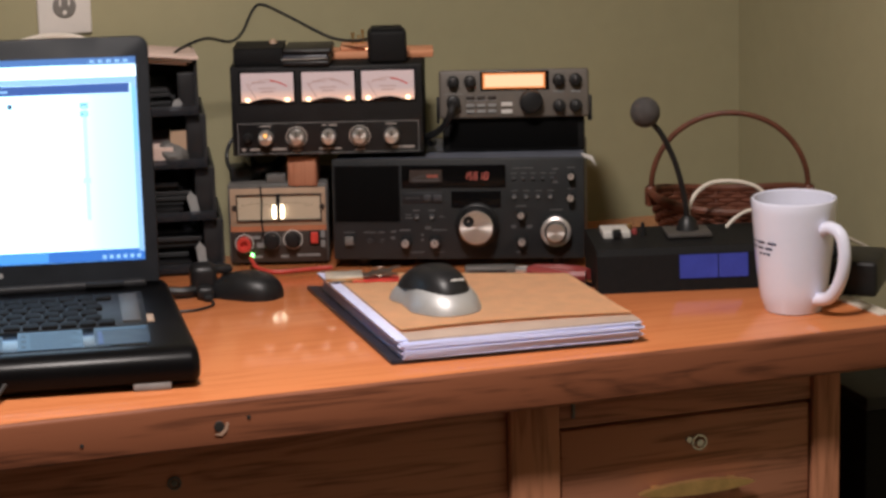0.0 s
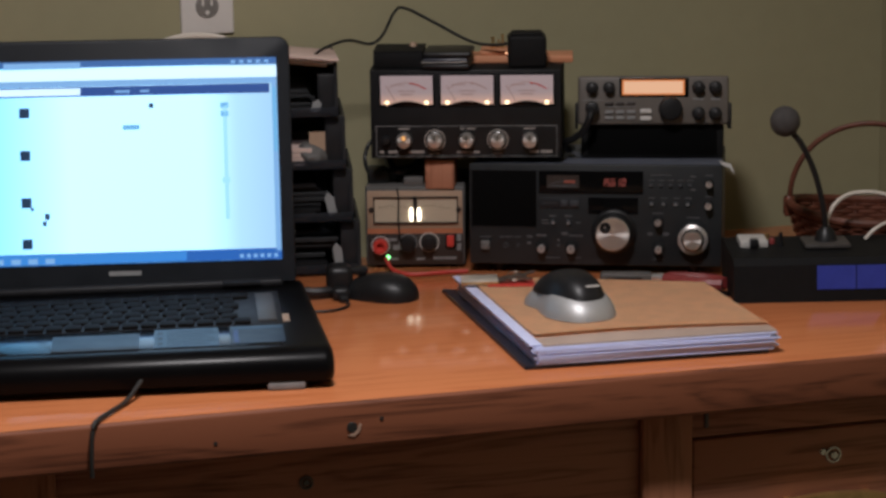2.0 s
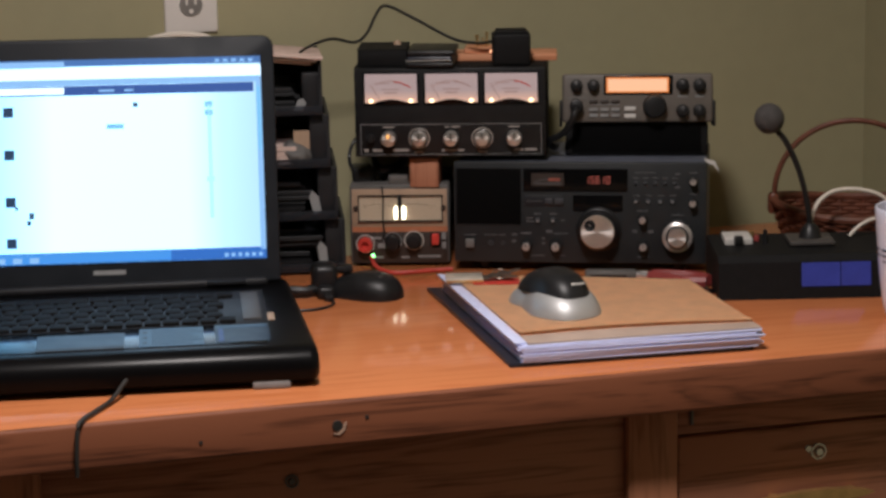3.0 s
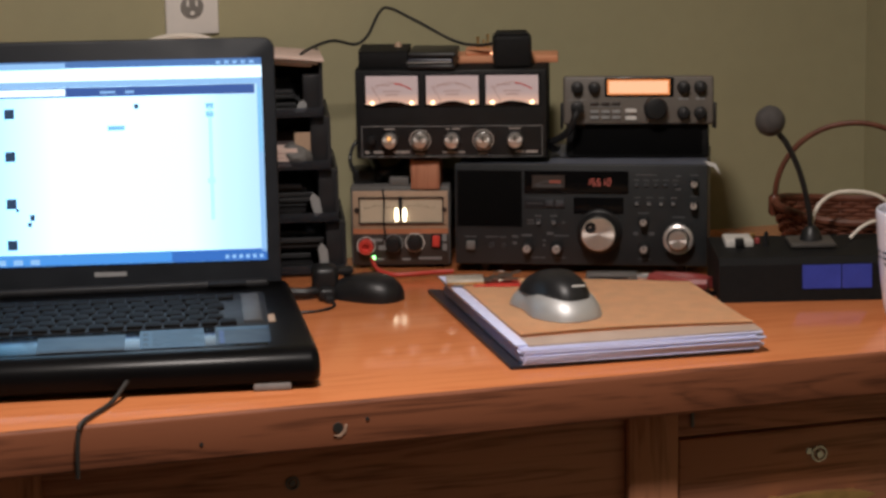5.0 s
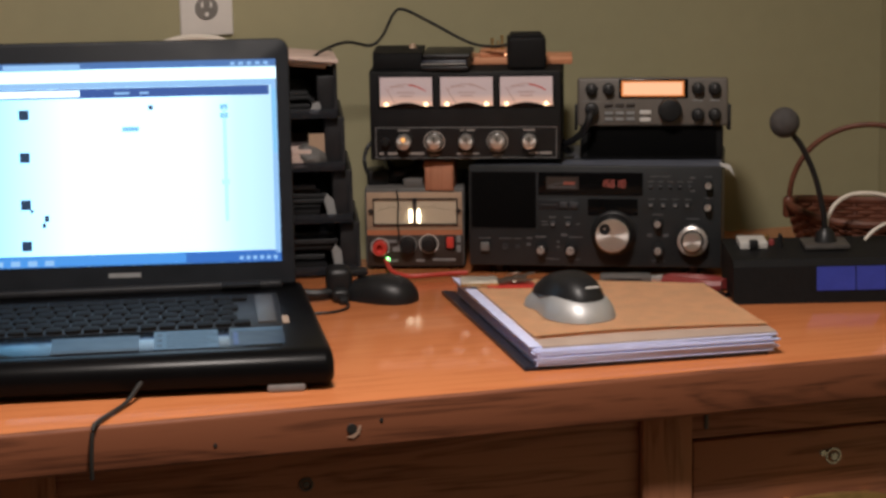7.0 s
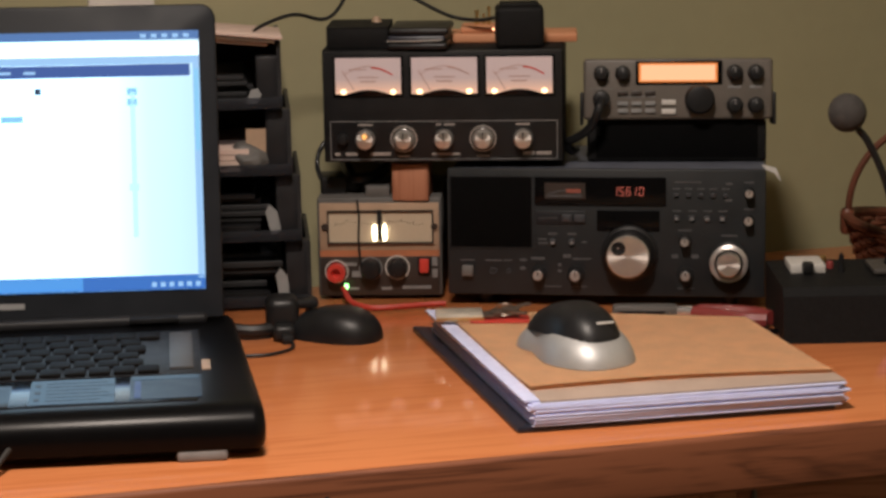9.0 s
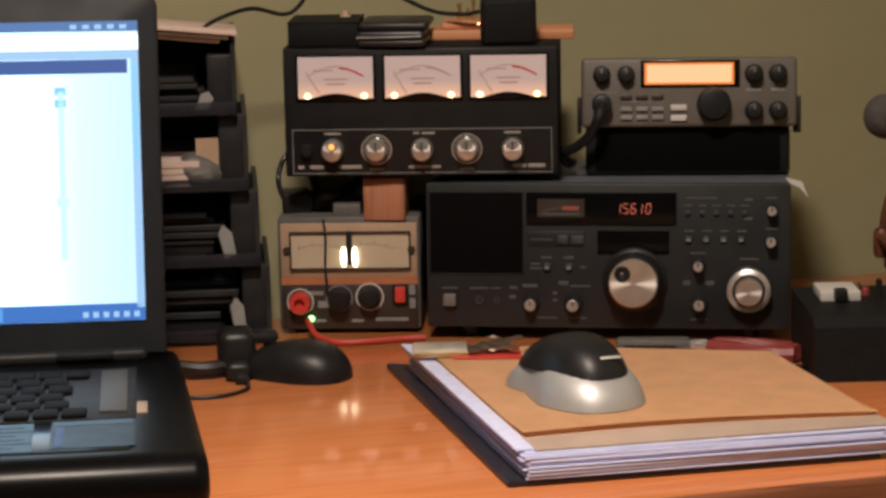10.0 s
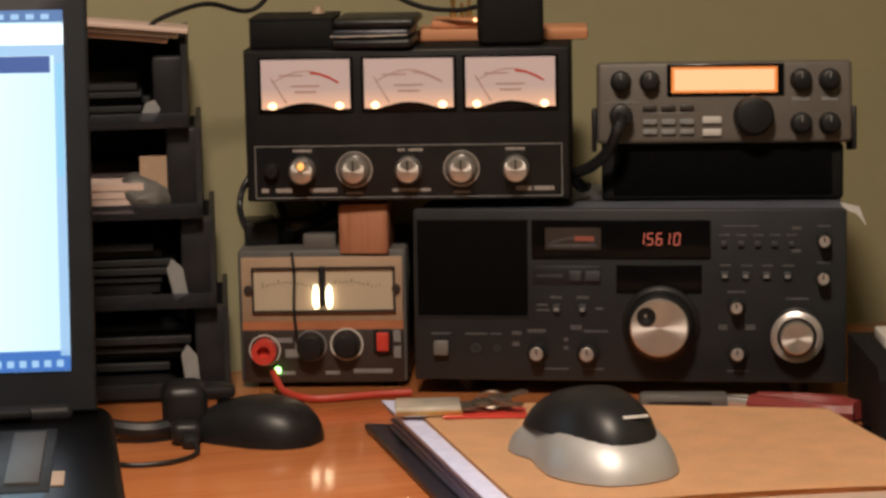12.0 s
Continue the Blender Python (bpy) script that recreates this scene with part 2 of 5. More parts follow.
def screen_page():
    m = bpy.data.materials.new("screen_page")
    m.use_nodes = True
    nt = m.node_tree
    b = nt.nodes["Principled BSDF"]
    b.inputs["Base Color"].default_value, b.inputs["Roughness"].default_value = (0.01, 0.01, 0.012, 1), 0.35
    tc, sep, ramp = nt.nodes.new("ShaderNodeTexCoord"), nt.nodes.new("ShaderNodeSeparateXYZ"), nt.nodes.new("ShaderNodeValToRGB")
    nt.links.new(tc.outputs["Generated"], sep.inputs[0])
    nt.links.new(sep.outputs["X"], ramp.inputs["Fac"])
    e = ramp.color_ramp.elements
    e[0].position, e[0].color = 0.06, (0.26, 0.62, 0.90, 1)
    e[1].position, e[1].color = 0.34, (0.58, 0.84, 1.0, 1)
    for p, c in ((0.76, (0.56, 0.83, 1.0, 1)), (0.87, (0.38, 0.53, 0.60, 1)), (1.0, (0.31, 0.43, 0.49, 1))):
        x = e.new(p)
        x.color = c
    nt.links.new(ramp.outputs["Color"], b.inputs["Emission Color"])
    b.inputs["Emission Strength"].default_value = 2.2
    return m


SCR_PAGE = screen_page()


# ---- mesh helpers ----
def box(sx, sy, sz, at=(0, 0, 0), bevel=0.0, seg=2):
    """A box whose least corner is at `at`."""
    bm = bmesh.new()
    bmesh.ops.create_cube(bm, size=1.0, matrix=Matrix.Translation((at[0] + sx / 2, at[1] + sy / 2, at[2] + sz / 2)) @ Matrix.Diagonal((sx, sy, sz, 1)))
    if bevel:
        bmesh.ops.bevel(bm, geom=bm.edges[:], offset=bevel, segments=seg, profile=0.5, affect="EDGES")
    return bm


def lathe(profile, seg=28, turn=None):
    """A solid of revolution about z from (radius, height) pairs."""
    bm = bmesh.new()
    rings = []
    for r, h in profile:
        rings.append([bm.verts.new((max(r, 1e-5) * math.cos(2 * math.pi * k / seg), max(r, 1e-5) * math.sin(2 * math.pi * k / seg), h)) for k in range(seg)])
    for a, b in zip(rings, rings[1:]):
        for k in range(seg):
            bm.faces.new((a[k], a[(k + 1) % seg], b[(k + 1) % seg], b[k]))
    if turn:
        bm.transform(turn)
    bmesh.ops.recalc_face_normals(bm, faces=bm.faces[:])
    return bm


def knob(r, depth, at, skirt=0.0, seg=28, dome=0.15):
    """A control knob that stands out of a front panel towards -y."""
    prof = [(0, 0)]
    if skirt:
        prof += [(skirt, 0), (skirt, depth * 0.18), (skirt * 0.93, depth * 0.26)]
    prof += [(r * 1.06, 0 if not skirt else depth * 0.28), (r, depth * 0.85), (r * 0.9, depth * 0.97), (r * (0.9 - dome), depth), (0, depth)]
    return lathe(prof, seg, Matrix.Translation(at) @ pose(0, 0, 0, 90, 0, 0))


def disc(r, depth, at, seg=24):
    return lathe([(0, 0), (r, 0), (r, depth * 0.8), (r * 0.95, depth), (0, depth)], seg, Matrix.Translation(at) @ pose(0, 0, 0, 90, 0, 0))


def ring(r, w, depth, at, seg=32):
    return lathe([(r - w, 0), (r, 0), (r, depth), (r - w, depth), (r - w, 0)], seg, Matrix.Translation(at) @ pose(0, 0, 0, 90, 0, 0))


def spline(pts, n=10):
    """Points along a smooth curve through pts."""
    P = [Vector(p) for p in pts]
    P = [2 * P[0] - P[1]] + P + [2 * P[-1] - P[-2]]
    out = []
    for i in range(1, len(P) - 2):
        a, b, c, d = P[i - 1:i + 3]
        for k in range(n):
            t = k / n
            out.append(0.5 * (2 * b + (c - a) * t + (2 * a - 5 * b + 4 * c - d) * t * t + (3 * b - a - 3 * c + d) * t ** 3))
    return out + [P[-2]]


def tube(pts, r, seg=8, n=10, taper=None):
    bm = bmesh.new()
    line = spline(pts, n)
    rings, up = [], Vector((0.13, 0.31, 0.94))
    for i, p in enumerate(line):
        d = (line[min(i + 1, len(line) - 1)] - line[max(i - 1, 0)]).normalized()
        u = d.cross(up).normalized()
        v = d.cross(u)
        rad = r if taper is None else r + (taper - r) * i / (len(line) - 1)
        rings.append([bm.verts.new(p + rad * (math.cos(2 * math.pi * k / seg) * u + math.sin(2 * math.pi * k / seg) * v)) for k in range(seg)])
    for a, b in zip(rings, rings[1:]):
        for k in range(seg):
            bm.faces.new((a[k], a[(k + 1) % seg], b[(k + 1) % seg], b[k]))
    bm.faces.new(rings[0][::-1]), bm.faces.new(rings[-1])
    bmesh.ops.recalc_face_normals(bm, faces=bm.faces[:])
    return bm


def join(*bms):
    out = bms[0]
    for b in bms[1:]:
        me = bpy.data.meshes.new("tmp")
        b.to_mesh(me)
        b.free()
        out.from_mesh(me)
        bpy.data.meshes.remove(me)
    return out


def prism(outline, depth, axis="y", at=(0, 0, 0)):
    """An outline in x and z (or x and y for axis z), pulled along the axis."""
    bm = bmesh.new()
    put = (lambda a, b, d: (at[0] + a, at[1] + d, at[2] + b)) if axis == "y" else (lambda a, b, d: (at[0] + a, at[1] + b, at[2] + d)) if axis == "z" else (lambda a, b, d: (at[0] + d, at[1] + a, at[2] + b))
    lo, hi = [bm.verts.new(put(a, b, 0)) for a, b in outline], [bm.verts.new(put(a, b, depth)) for a, b in outline]
    bm.faces.new(lo), bm.faces.new(hi[::-1])
    for k in range(len(lo)):
        bm.faces.new((lo[k], hi[k], hi[(k + 1) % len(lo)], lo[(k + 1) % len(lo)]))
    bmesh.ops.recalc_face_normals(bm, faces=bm.faces[:])
    return bm


def mesh_of(name, bm, material, smooth=35):
    me = bpy.data.meshes.new(name)
    bm.to_mesh(me)
    bm.free()
    me.materials.append(material)
    for p in me.polygons:
        p.use_smooth = True
    me.set_sharp_from_angle(angle=radians(smooth))
    return me


def part(name, bm, material, parent, label="", at=None):
    ob = new(name, mesh_of(name, bm, material))
    ob.parent = parent
    if at is not None:
        ob.matrix_basis = at
    if label:
        ob["label"] = label
    return ob


def repeat(ob, at):
    """Another part on the same mesh."""
    o = new(ob.name.split(".")[0], ob.data)
    o.parent, o.matrix_basis = ob.parent, at
    return o


def thing(name, m, label, category, group=""):
    ob = new(name)
    ob.empty_display_size = 0.05
    ob.matrix_basis = m
    return tagged(ob, label, category, group)


def single(name, bm, material, m, label, category, kind="", group=""):
    ob = new(name, mesh_of(name, bm, material))
    ob.matrix_basis = m
    return tagged(ob, label, category, group, kind)


def bars(rows, material, parent, y=0.0, thick=0.0006):
    """Flat printed marks on a front panel: (x, z, width, height), proud towards -y."""
    for x, z, w, h in rows:
        part("printed_mark", box(w, thick, h, (x, y - thick, z)), material, parent)


# ---- the room, square to the desk ----
DESK = pose(0.541, 3.104, 0, 0, 0, 18.0)
XL, XR, YN, YF, HT, TH = -3.3, 0.179, -3.7, 0.832, 2.45, 0.10


def structure(name, bm, material, label, category):
    return single(name, bm, material, DESK, label, category, "structure")


structure("floor", box(XR - XL + 2 * TH, YF - YN + 2 * TH, 0.1, (XL - TH, YN - TH, -0.1)), CARPET, "brown carpeted floor under the desk", "floor")
structure("ceiling", box(XR - XL + 2 * TH, YF - YN + 2 * TH, 0.1, (XL - TH, YN - TH, HT)), CEIL, "plain white painted ceiling above the room", "ceiling")
wall_back = structure("wall_north", box(XR - XL + 2 * TH, TH, HT, (XL - TH, YF, 0)), WALL, "olive green painted wall behind the desk", "wall")
structure("wall_east", box(TH, YF - YN, HT, (XR, YN, 0)), WALL, "olive green painted wall beside the desk", "wall")
structure("wall_west", box(TH, YF - YN, HT, (XL - TH, YN, 0)), WALL, "olive green painted wall across the room", "wall")
structure("wall_south", box(XR - XL + 2 * TH, TH, HT, (XL - TH, YN - TH, 0)), WALL, "olive green painted wall behind the viewer", "wall")


# ---- desk ----
def build_desk():
    d = thing("desk", DESK, "varnished oak pedestal desk with thick rounded top edge", "desk")
    top = box(1.68, 0.73, 0.057, (-1.65, 0, 0.693), 0.002, 2)
    part("desktop", top, OAK_TOP, d, "orange varnished oak desktop")
    # Edge band of the same oak, coloured darker to carry the front's shade.
    part("edge_band", box(1.682, 0.018, 0.0564, (-1.651, -0.0040, 0.6932), 0.0050, 3), OAK_EDGE_SHADED, d, "oak edge band with coarse grain, front shade put into its colour")
    y0 = 0.045
    part("apron", box(0.725, 0.022, 0.16, (-1.215, y0 + 0.012, 0.532), 0.002), OAK_BODY, d)
    part("stile", box(0.0653, 0.035, 0.690, (-0.489, y0, 0.002), 0.003), OAK_UP, d)
    part("stile", box(0.0388, 0.035, 0.690, (-0.0737, y0, 0.002), 0.003), OAK_UP, d)
    part("stile", box(0.066, 0.035, 0.690, (-1.28, y0, 0.002), 0.003), OAK_UP, d)
    part("top_rail", box(0.349, 0.026, 0.0455, (-0.4234, y0 + 0.006, 0.647), 0.002), OAK_BODY, d)
    part("drawer_stop", box(0.004, 0.006, 0.020, (-0.407, y0, 0.660), 0.001), GREYBOX, d)
    for z0, h in ((0.497, 0.146), (0.33, 0.155), (0.06, 0.258)):
        f = part("drawer", box(0.345, 0.022, h, (-0.4214, y0 + 0.006, z0), 0.004), OAK_BODY, d)
        zc = z0 + 0.055
        part("drawer_pull", join(
            prism([(-0.08 + 0.16 * k / 14, 0.010 * math.sin(math.pi * k / 14) ** 0.6) for k in range(15)] + [(0.08 - 0.16 * k / 14, -0.008 * math.sin(math.pi * k / 14) ** 0.6) for k in range(1, 14)], 0.010, "y", (-0.242, y0 - 0.014, zc)),
            box(0.01, 0.022, 0.01, (-0.300, y0 - 0.010, zc - 0.005)), box(0.01, 0.022, 0.01, (-0.194, y0 - 0.010, zc - 0.005))), BRASS, f, "worn brass bar pull")
        if z0 > 0.4:
            part("drawer_lock", join(ring(0.0105, 0.0022, 0.004, (-0.233, y0 + 0.006, 0.608)), disc(0.0048, 0.007, (-0.233, y0 + 0.006, 0.608))), CHROME, f, "small bright round lock")
            part("lock_pin", disc(0.0042, 0.003, (-0.2465, y0 + 0.006, 0.6125)), CHROME, f)
    part("lock_hole", disc(0.0064, 0.002, (-0.8690, -0.0039, 0.7190)), DARKSLOT, d, "dark empty lock hole in the edge")
    part("chip", prism([(-0.006, -0.0095), (0.002, -0.0115), (0.009, -0.006), (0.0115, 0.003), (0.0085, 0.004), (0.006, -0.0035), (0.001, -0.008)], 0.0012, "y", (-0.8690, -0.0056, 0.7190)), CHIP, d, "pale splintered rim beside the lock hole")
    part("apron_lock", join(ring(0.0085, 0.0022, 0.003, (-0.914, y0 + 0.012, 0.636)), disc(0.004, 0.003, (-0.914, y0 + 0.012, 0.636))), GREYBOX, d, "dull round lock in the apron")
    for x, z, r in ((-1.032, 0.7142, 0.0024), (-0.833, 0.7264, 0.0024)):
        part("knot", disc(r, 0.0012, (x, -0.0039, z)), DARKSLOT, d)
    part("side_panel", box(0.02, 0.58, 0.690, (-0.043, 0.08, 0.002)), OAK_BODY, d)
    part("side_panel", box(0.02, 0.58, 0.690, (-0.49, 0.08, 0.002)), OAK_BODY, d)
    part("side_panel", box(0.02, 0.58, 0.690, (-1.28, 0.08, 0.002)), OAK_BODY, d)
    part("side_panel", box(0.02, 0.63, 0.690, (-1.63, 0.03, 0.002)), OAK_BODY, d)
    part("back_panel", box(1.60, 0.02, 0.5, (-1.63, 0.66, 0.19)), OAK_BODY, d)


build_desk()
# Added black box that stands in for the deep shade beside the desk.
gap_box = thing("dark_gap_box", DESK, "black box added in the gap beside the desk for its shade", "cabinet")
part("body", box(0.104, 0.56, 0.60, (0.036, 0.11, 0.002), 0.004), BLACK_CASE, gap_box)
part("top_panel", box(0.108, 0.57, 0.018, (0.034, 0.105, 0.602), 0.003), BLACK, gap_box)
Z0 = 0.7502


# ---- laptop ----
def build_laptop():
    lp = thing("laptop", pose(-0.323, 2.882, Z0, 0, 0, 9.5), "open black laptop with a bright screen on the desk", "laptop")
    w, hy, zt = 0.475, 0.333, 0.050
    # rounded base: a side profile pulled across the width
    prof = [(0.014, 0.0045), (0.004, 0.011), (0.0, 0.024), (0.003, 0.036), (0.009, 0.0435), (0.018, 0.0482), (0.028, zt), (hy + 0.03, zt), (hy + 0.045, 0.044), (hy + 0.045, 0.010), (hy + 0.03, 0.0045)]
    base = prism(prof, w + 0.012, "x", (-w, 0, 0))
    bmesh.ops.bevel(base, geom=[e for e in base.edges if abs(e.verts[0].co.x - e.verts[1].co.x) < 1e-6 and min(abs(e.verts[0].co.x - 0.012), abs(e.verts[0].co.x + w)) < 1e-6], offset=0.012, segments=4, profile=0.5, affect="EDGES")
    for v in base.verts:
        v.co.x += ((v.co.x + w) / w) * (0.004 - 0.018 * max(0.0, v.co.y) / 0.378)
    part("base", base, BASEBLACK, lp, "glossy black rounded base")
    for x in (-0.066, -w + 0.02):
        part("foot", box(0.046, 0.03, 0.011, (x, 0.004, 0), 0.003), RUBBER, lp, "grey rubber foot")
        part("foot", box(0.046, 0.03, 0.011, (x, 0.29, 0), 0.003), RUBBER, lp)
    part("palm_rest", box(w - 0.09, 0.094, 0.0022, (-w + 0.045, 0.032, zt - 0.001), 0.001), PALM, lp, "shiny palm rest that mirrors the screen")
    zp = zt + 0.0012
    part("touchpad", box(0.105, 0.062, 0.0006, (-0.322, 0.044, zp)), TOUCH, lp, "dark blue grey touchpad")
    part("touchpad_button", box(0.105, 0.012, 0.0010, (-0.322, 0.033, zp), 0.0004, 1), DECK, lp)
    lab = part("sticker", box(0.078, 0.084, 0.0005, (-0.199, 0.036, zp)), LABEL, lp, "pale blue printed label")
    for q in range(6):
        part("print_line", box(0.050 + 0.014 * ((q * 5) % 3) / 2, 0.0026, 0.0003, (-0.184, 0.046 + 0.012 * q, zp + 0.0005)), TOUCH, lab)
    for q in range(3):
        part("print_mark", box(0.006, 0.010, 0.0003, (-0.195, 0.048 + 0.024 * q, zp + 0.0005)), TOUCH, lab)
    st = part("sticker", box(0.066, 0.082, 0.0005, (-0.107, 0.040, zp)), TOUCH, lp, "blue grey maker's label")
    part("label_strip", box(0.062, 0.012, 0.0003, (-0.105, 0.107, zp + 0.0005)), LABEL, st, "pale strip along the label")
    part("label_bar", box(0.006, 0.060, 0.0003, (-0.103, 0.044, zp + 0.0005)), INK, st)
    part("keyboard_tray", box(w - 0.08, 0.172, 0.0015, (-w + 0.04, 0.128, zt - 0.0005), 0.0007), DECK, lp)
    k0 = None
    for r in range(6):
        x = -w + 0.05 + (0.0, 0.008, 0.003, 0.010, 0.005, 0.0)[r]
        while x < -0.098:
            at = pose(x, 0.132 + r * 0.0262, zt + 0.001)
            if k0 is None:
                k0 = part("key", box(0.0206, 0.0222, 0.0040, (0, 0, 0), 0.0022, 2), KEYCAPS, lp, at=at)
            else:
                repeat(k0, at)
            x += 0.0232
    part("side_strip", box(0.023, 0.140, 0.003, (-0.070, 0.146, zt), 0.001), STRIP, lp, "grey strip beside the keys")
    part("sticker", box(0.0085, 0.036, 0.0008, (-0.0395, 0.142, zt + 0.0002)), CREAM, lp, "small pale sticker")
    part("hinge_bar", box(w - 0.06, 0.016, 0.012, (-w + 0.03, hy - 0.004, zt - 0.002), 0.005, 3), DECK, lp)
    part("hinge_catch", box(0.05, 0.010, 0.006, (-0.11, hy - 0.012, zt + 0.004), 0.002), BLACK, lp)
    # lid, leaning back
    L = pose(-0.013, hy + 0.004, zt + 0.004, -15, 0.7, 0)
    lw, lh = 0.453, 0.326
    shell = box(lw, 0.014, lh, (-lw, 0, 0))
    bmesh.ops.bevel(shell, geom=[e for e in shell.edges if abs(e.verts[0].co.y - e.verts[1].co.y) > 0.01 and e.verts[0].co.z > 0.1], offset=0.016, segments=6, profile=0.5, affect="EDGES")
    bmesh.ops.bevel(shell, geom=[e for e in shell.edges if abs(e.verts[0].co.y - e.verts[1].co.y) < 1e-5], offset=0.004, segments=2, profile=0.5, affect="EDGES")
    lid = part("lid", shell, BEZEL, lp, "dark lid with a wide bezel", at=L)
    sw, sz, sh = lw - 0.036, 0.030, 0.268
    part("display", box(sw, 0.002, sh, (-lw + 0.018, -0.0012, sz)), SCR_PAGE, lid, "bright white and pale blue page")
    x0, top = -lw + 0.018, sz + sh
    f = -0.0012
    def flat(name, x, z, ww, hh, m, up=0.0006, label=""):
        return part(name, box(ww, 0.0012, hh, (x, f - up, z)), m, lid, label)
    flat("title_bar", x0, top - 0.009, sw, 0.009, SCR_TITLE)
    for q in range(5):
        flat("window_button", x0 + sw - 0.060 + 0.011 * q, top - 0.007, 0.006, 0.004, SCR_PALE, 0.0010)
    flat("tab", x0 + 0.060, top - 0.010, 0.10, 0.008, SCR_PALE, 0.0010)
    flat("tool_bar", x0, top - 0.026, sw, 0.015, SCR_WHITE)
    flat("link_bar", x0, top - 0.034, sw, 0.008, SCR_PALE)
    flat("page_header", x0, top - 0.047, sw - 0.010, 0.0125, SCR_BAR, 0.0006, "dark blue page header bar")
    flat("search_field", x0 + 0.004, top - 0.0452, 0.155, 0.009, SCR_WHITE, 0.0010)
    flat("task_bar", x0, sz, sw, 0.015, SCR_TASK, 0.0006, "blue task bar")
    flat("task_bar_glow", x0, sz + 0.001, sw * 0.70, 0.013, SCR_SKY, 0.0008, "lighter blue part of the task bar")
    for k in range(6):
        flat("tray_icon", x0 + sw - 0.055 + 0.009 * k, sz + 0.003, 0.005, 0.005, SCR_PALE, 0.0010)
    for k in range(5):
        flat("task_icon", x0 + 0.02 + 0.022 * k, sz + 0.002, 0.012, 0.007, SCR_PALE, 0.0010)
    flat("start_icon", x0 + 0.004, sz + 0.001, 0.010, 0.009, SCR_WHITE, 0.0010)
    flat("scroll_bar", x0 + sw - 0.007, sz + 0.011, 0.007, top - 0.034 - sz - 0.011, SCR_PALE)
    flat("scroll_thumb", x0 + sw - 0.006, top - 0.125, 0.005, 0.085, SCR_GREY, 0.0010)
    for z in (top - 0.086, top - 0.142, top - 0.204, top - 0.258):
        flat("picture", x0 + 0.079, z + 0.012, 0.013, 0.013, SCR_DARK)
    for k, (x, z, ww, hh) in enumerate(((0.263, 0.078, 0.006, 0.006), (0.228, 0.106, 0.022, 0.006), (0.124, 0.222, 0.006, 0.008), (0.106, 0.210, 0.004, 0.004), (0.121, 0.230, 0.005, 0.006))):
        flat("page_mark", x0 + x - 0.015, top - z + 0.014, ww, hh, SCR_DARK if k != 1 else SCR_GREY)
    for z in range(22):
        flat("side_line", x0 + 0.008, top - 0.075 - 0.0085 * z, 0.020 + 0.022 * ((z * 7) % 5) / 5, 0.003, SCR_GREY)
    for z in (0, 1, 9):
        flat("contact_icon", x0 + sw - 0.075, top - 0.066 - 0.011 * z, 0.010, 0.007, SCR_GREY if z < 2 else SCR_FAINT)
    flat("side_rule", x0 + sw - 0.072, sz + 0.055, 0.005, 0.150, SCR_FAINT)
    for q in (0.18, 0.205, 0.213):
        flat("header_word", x0 + sw - q, top - 0.043, 0.012, 0.003, SCR_PALE, 0.0010)
    part("maker_plate", box(0.042, 0.0012, 0.006, (-0.245, -0.001, 0.014)), RUBBER, lid, "small silver plate")


build_laptop()


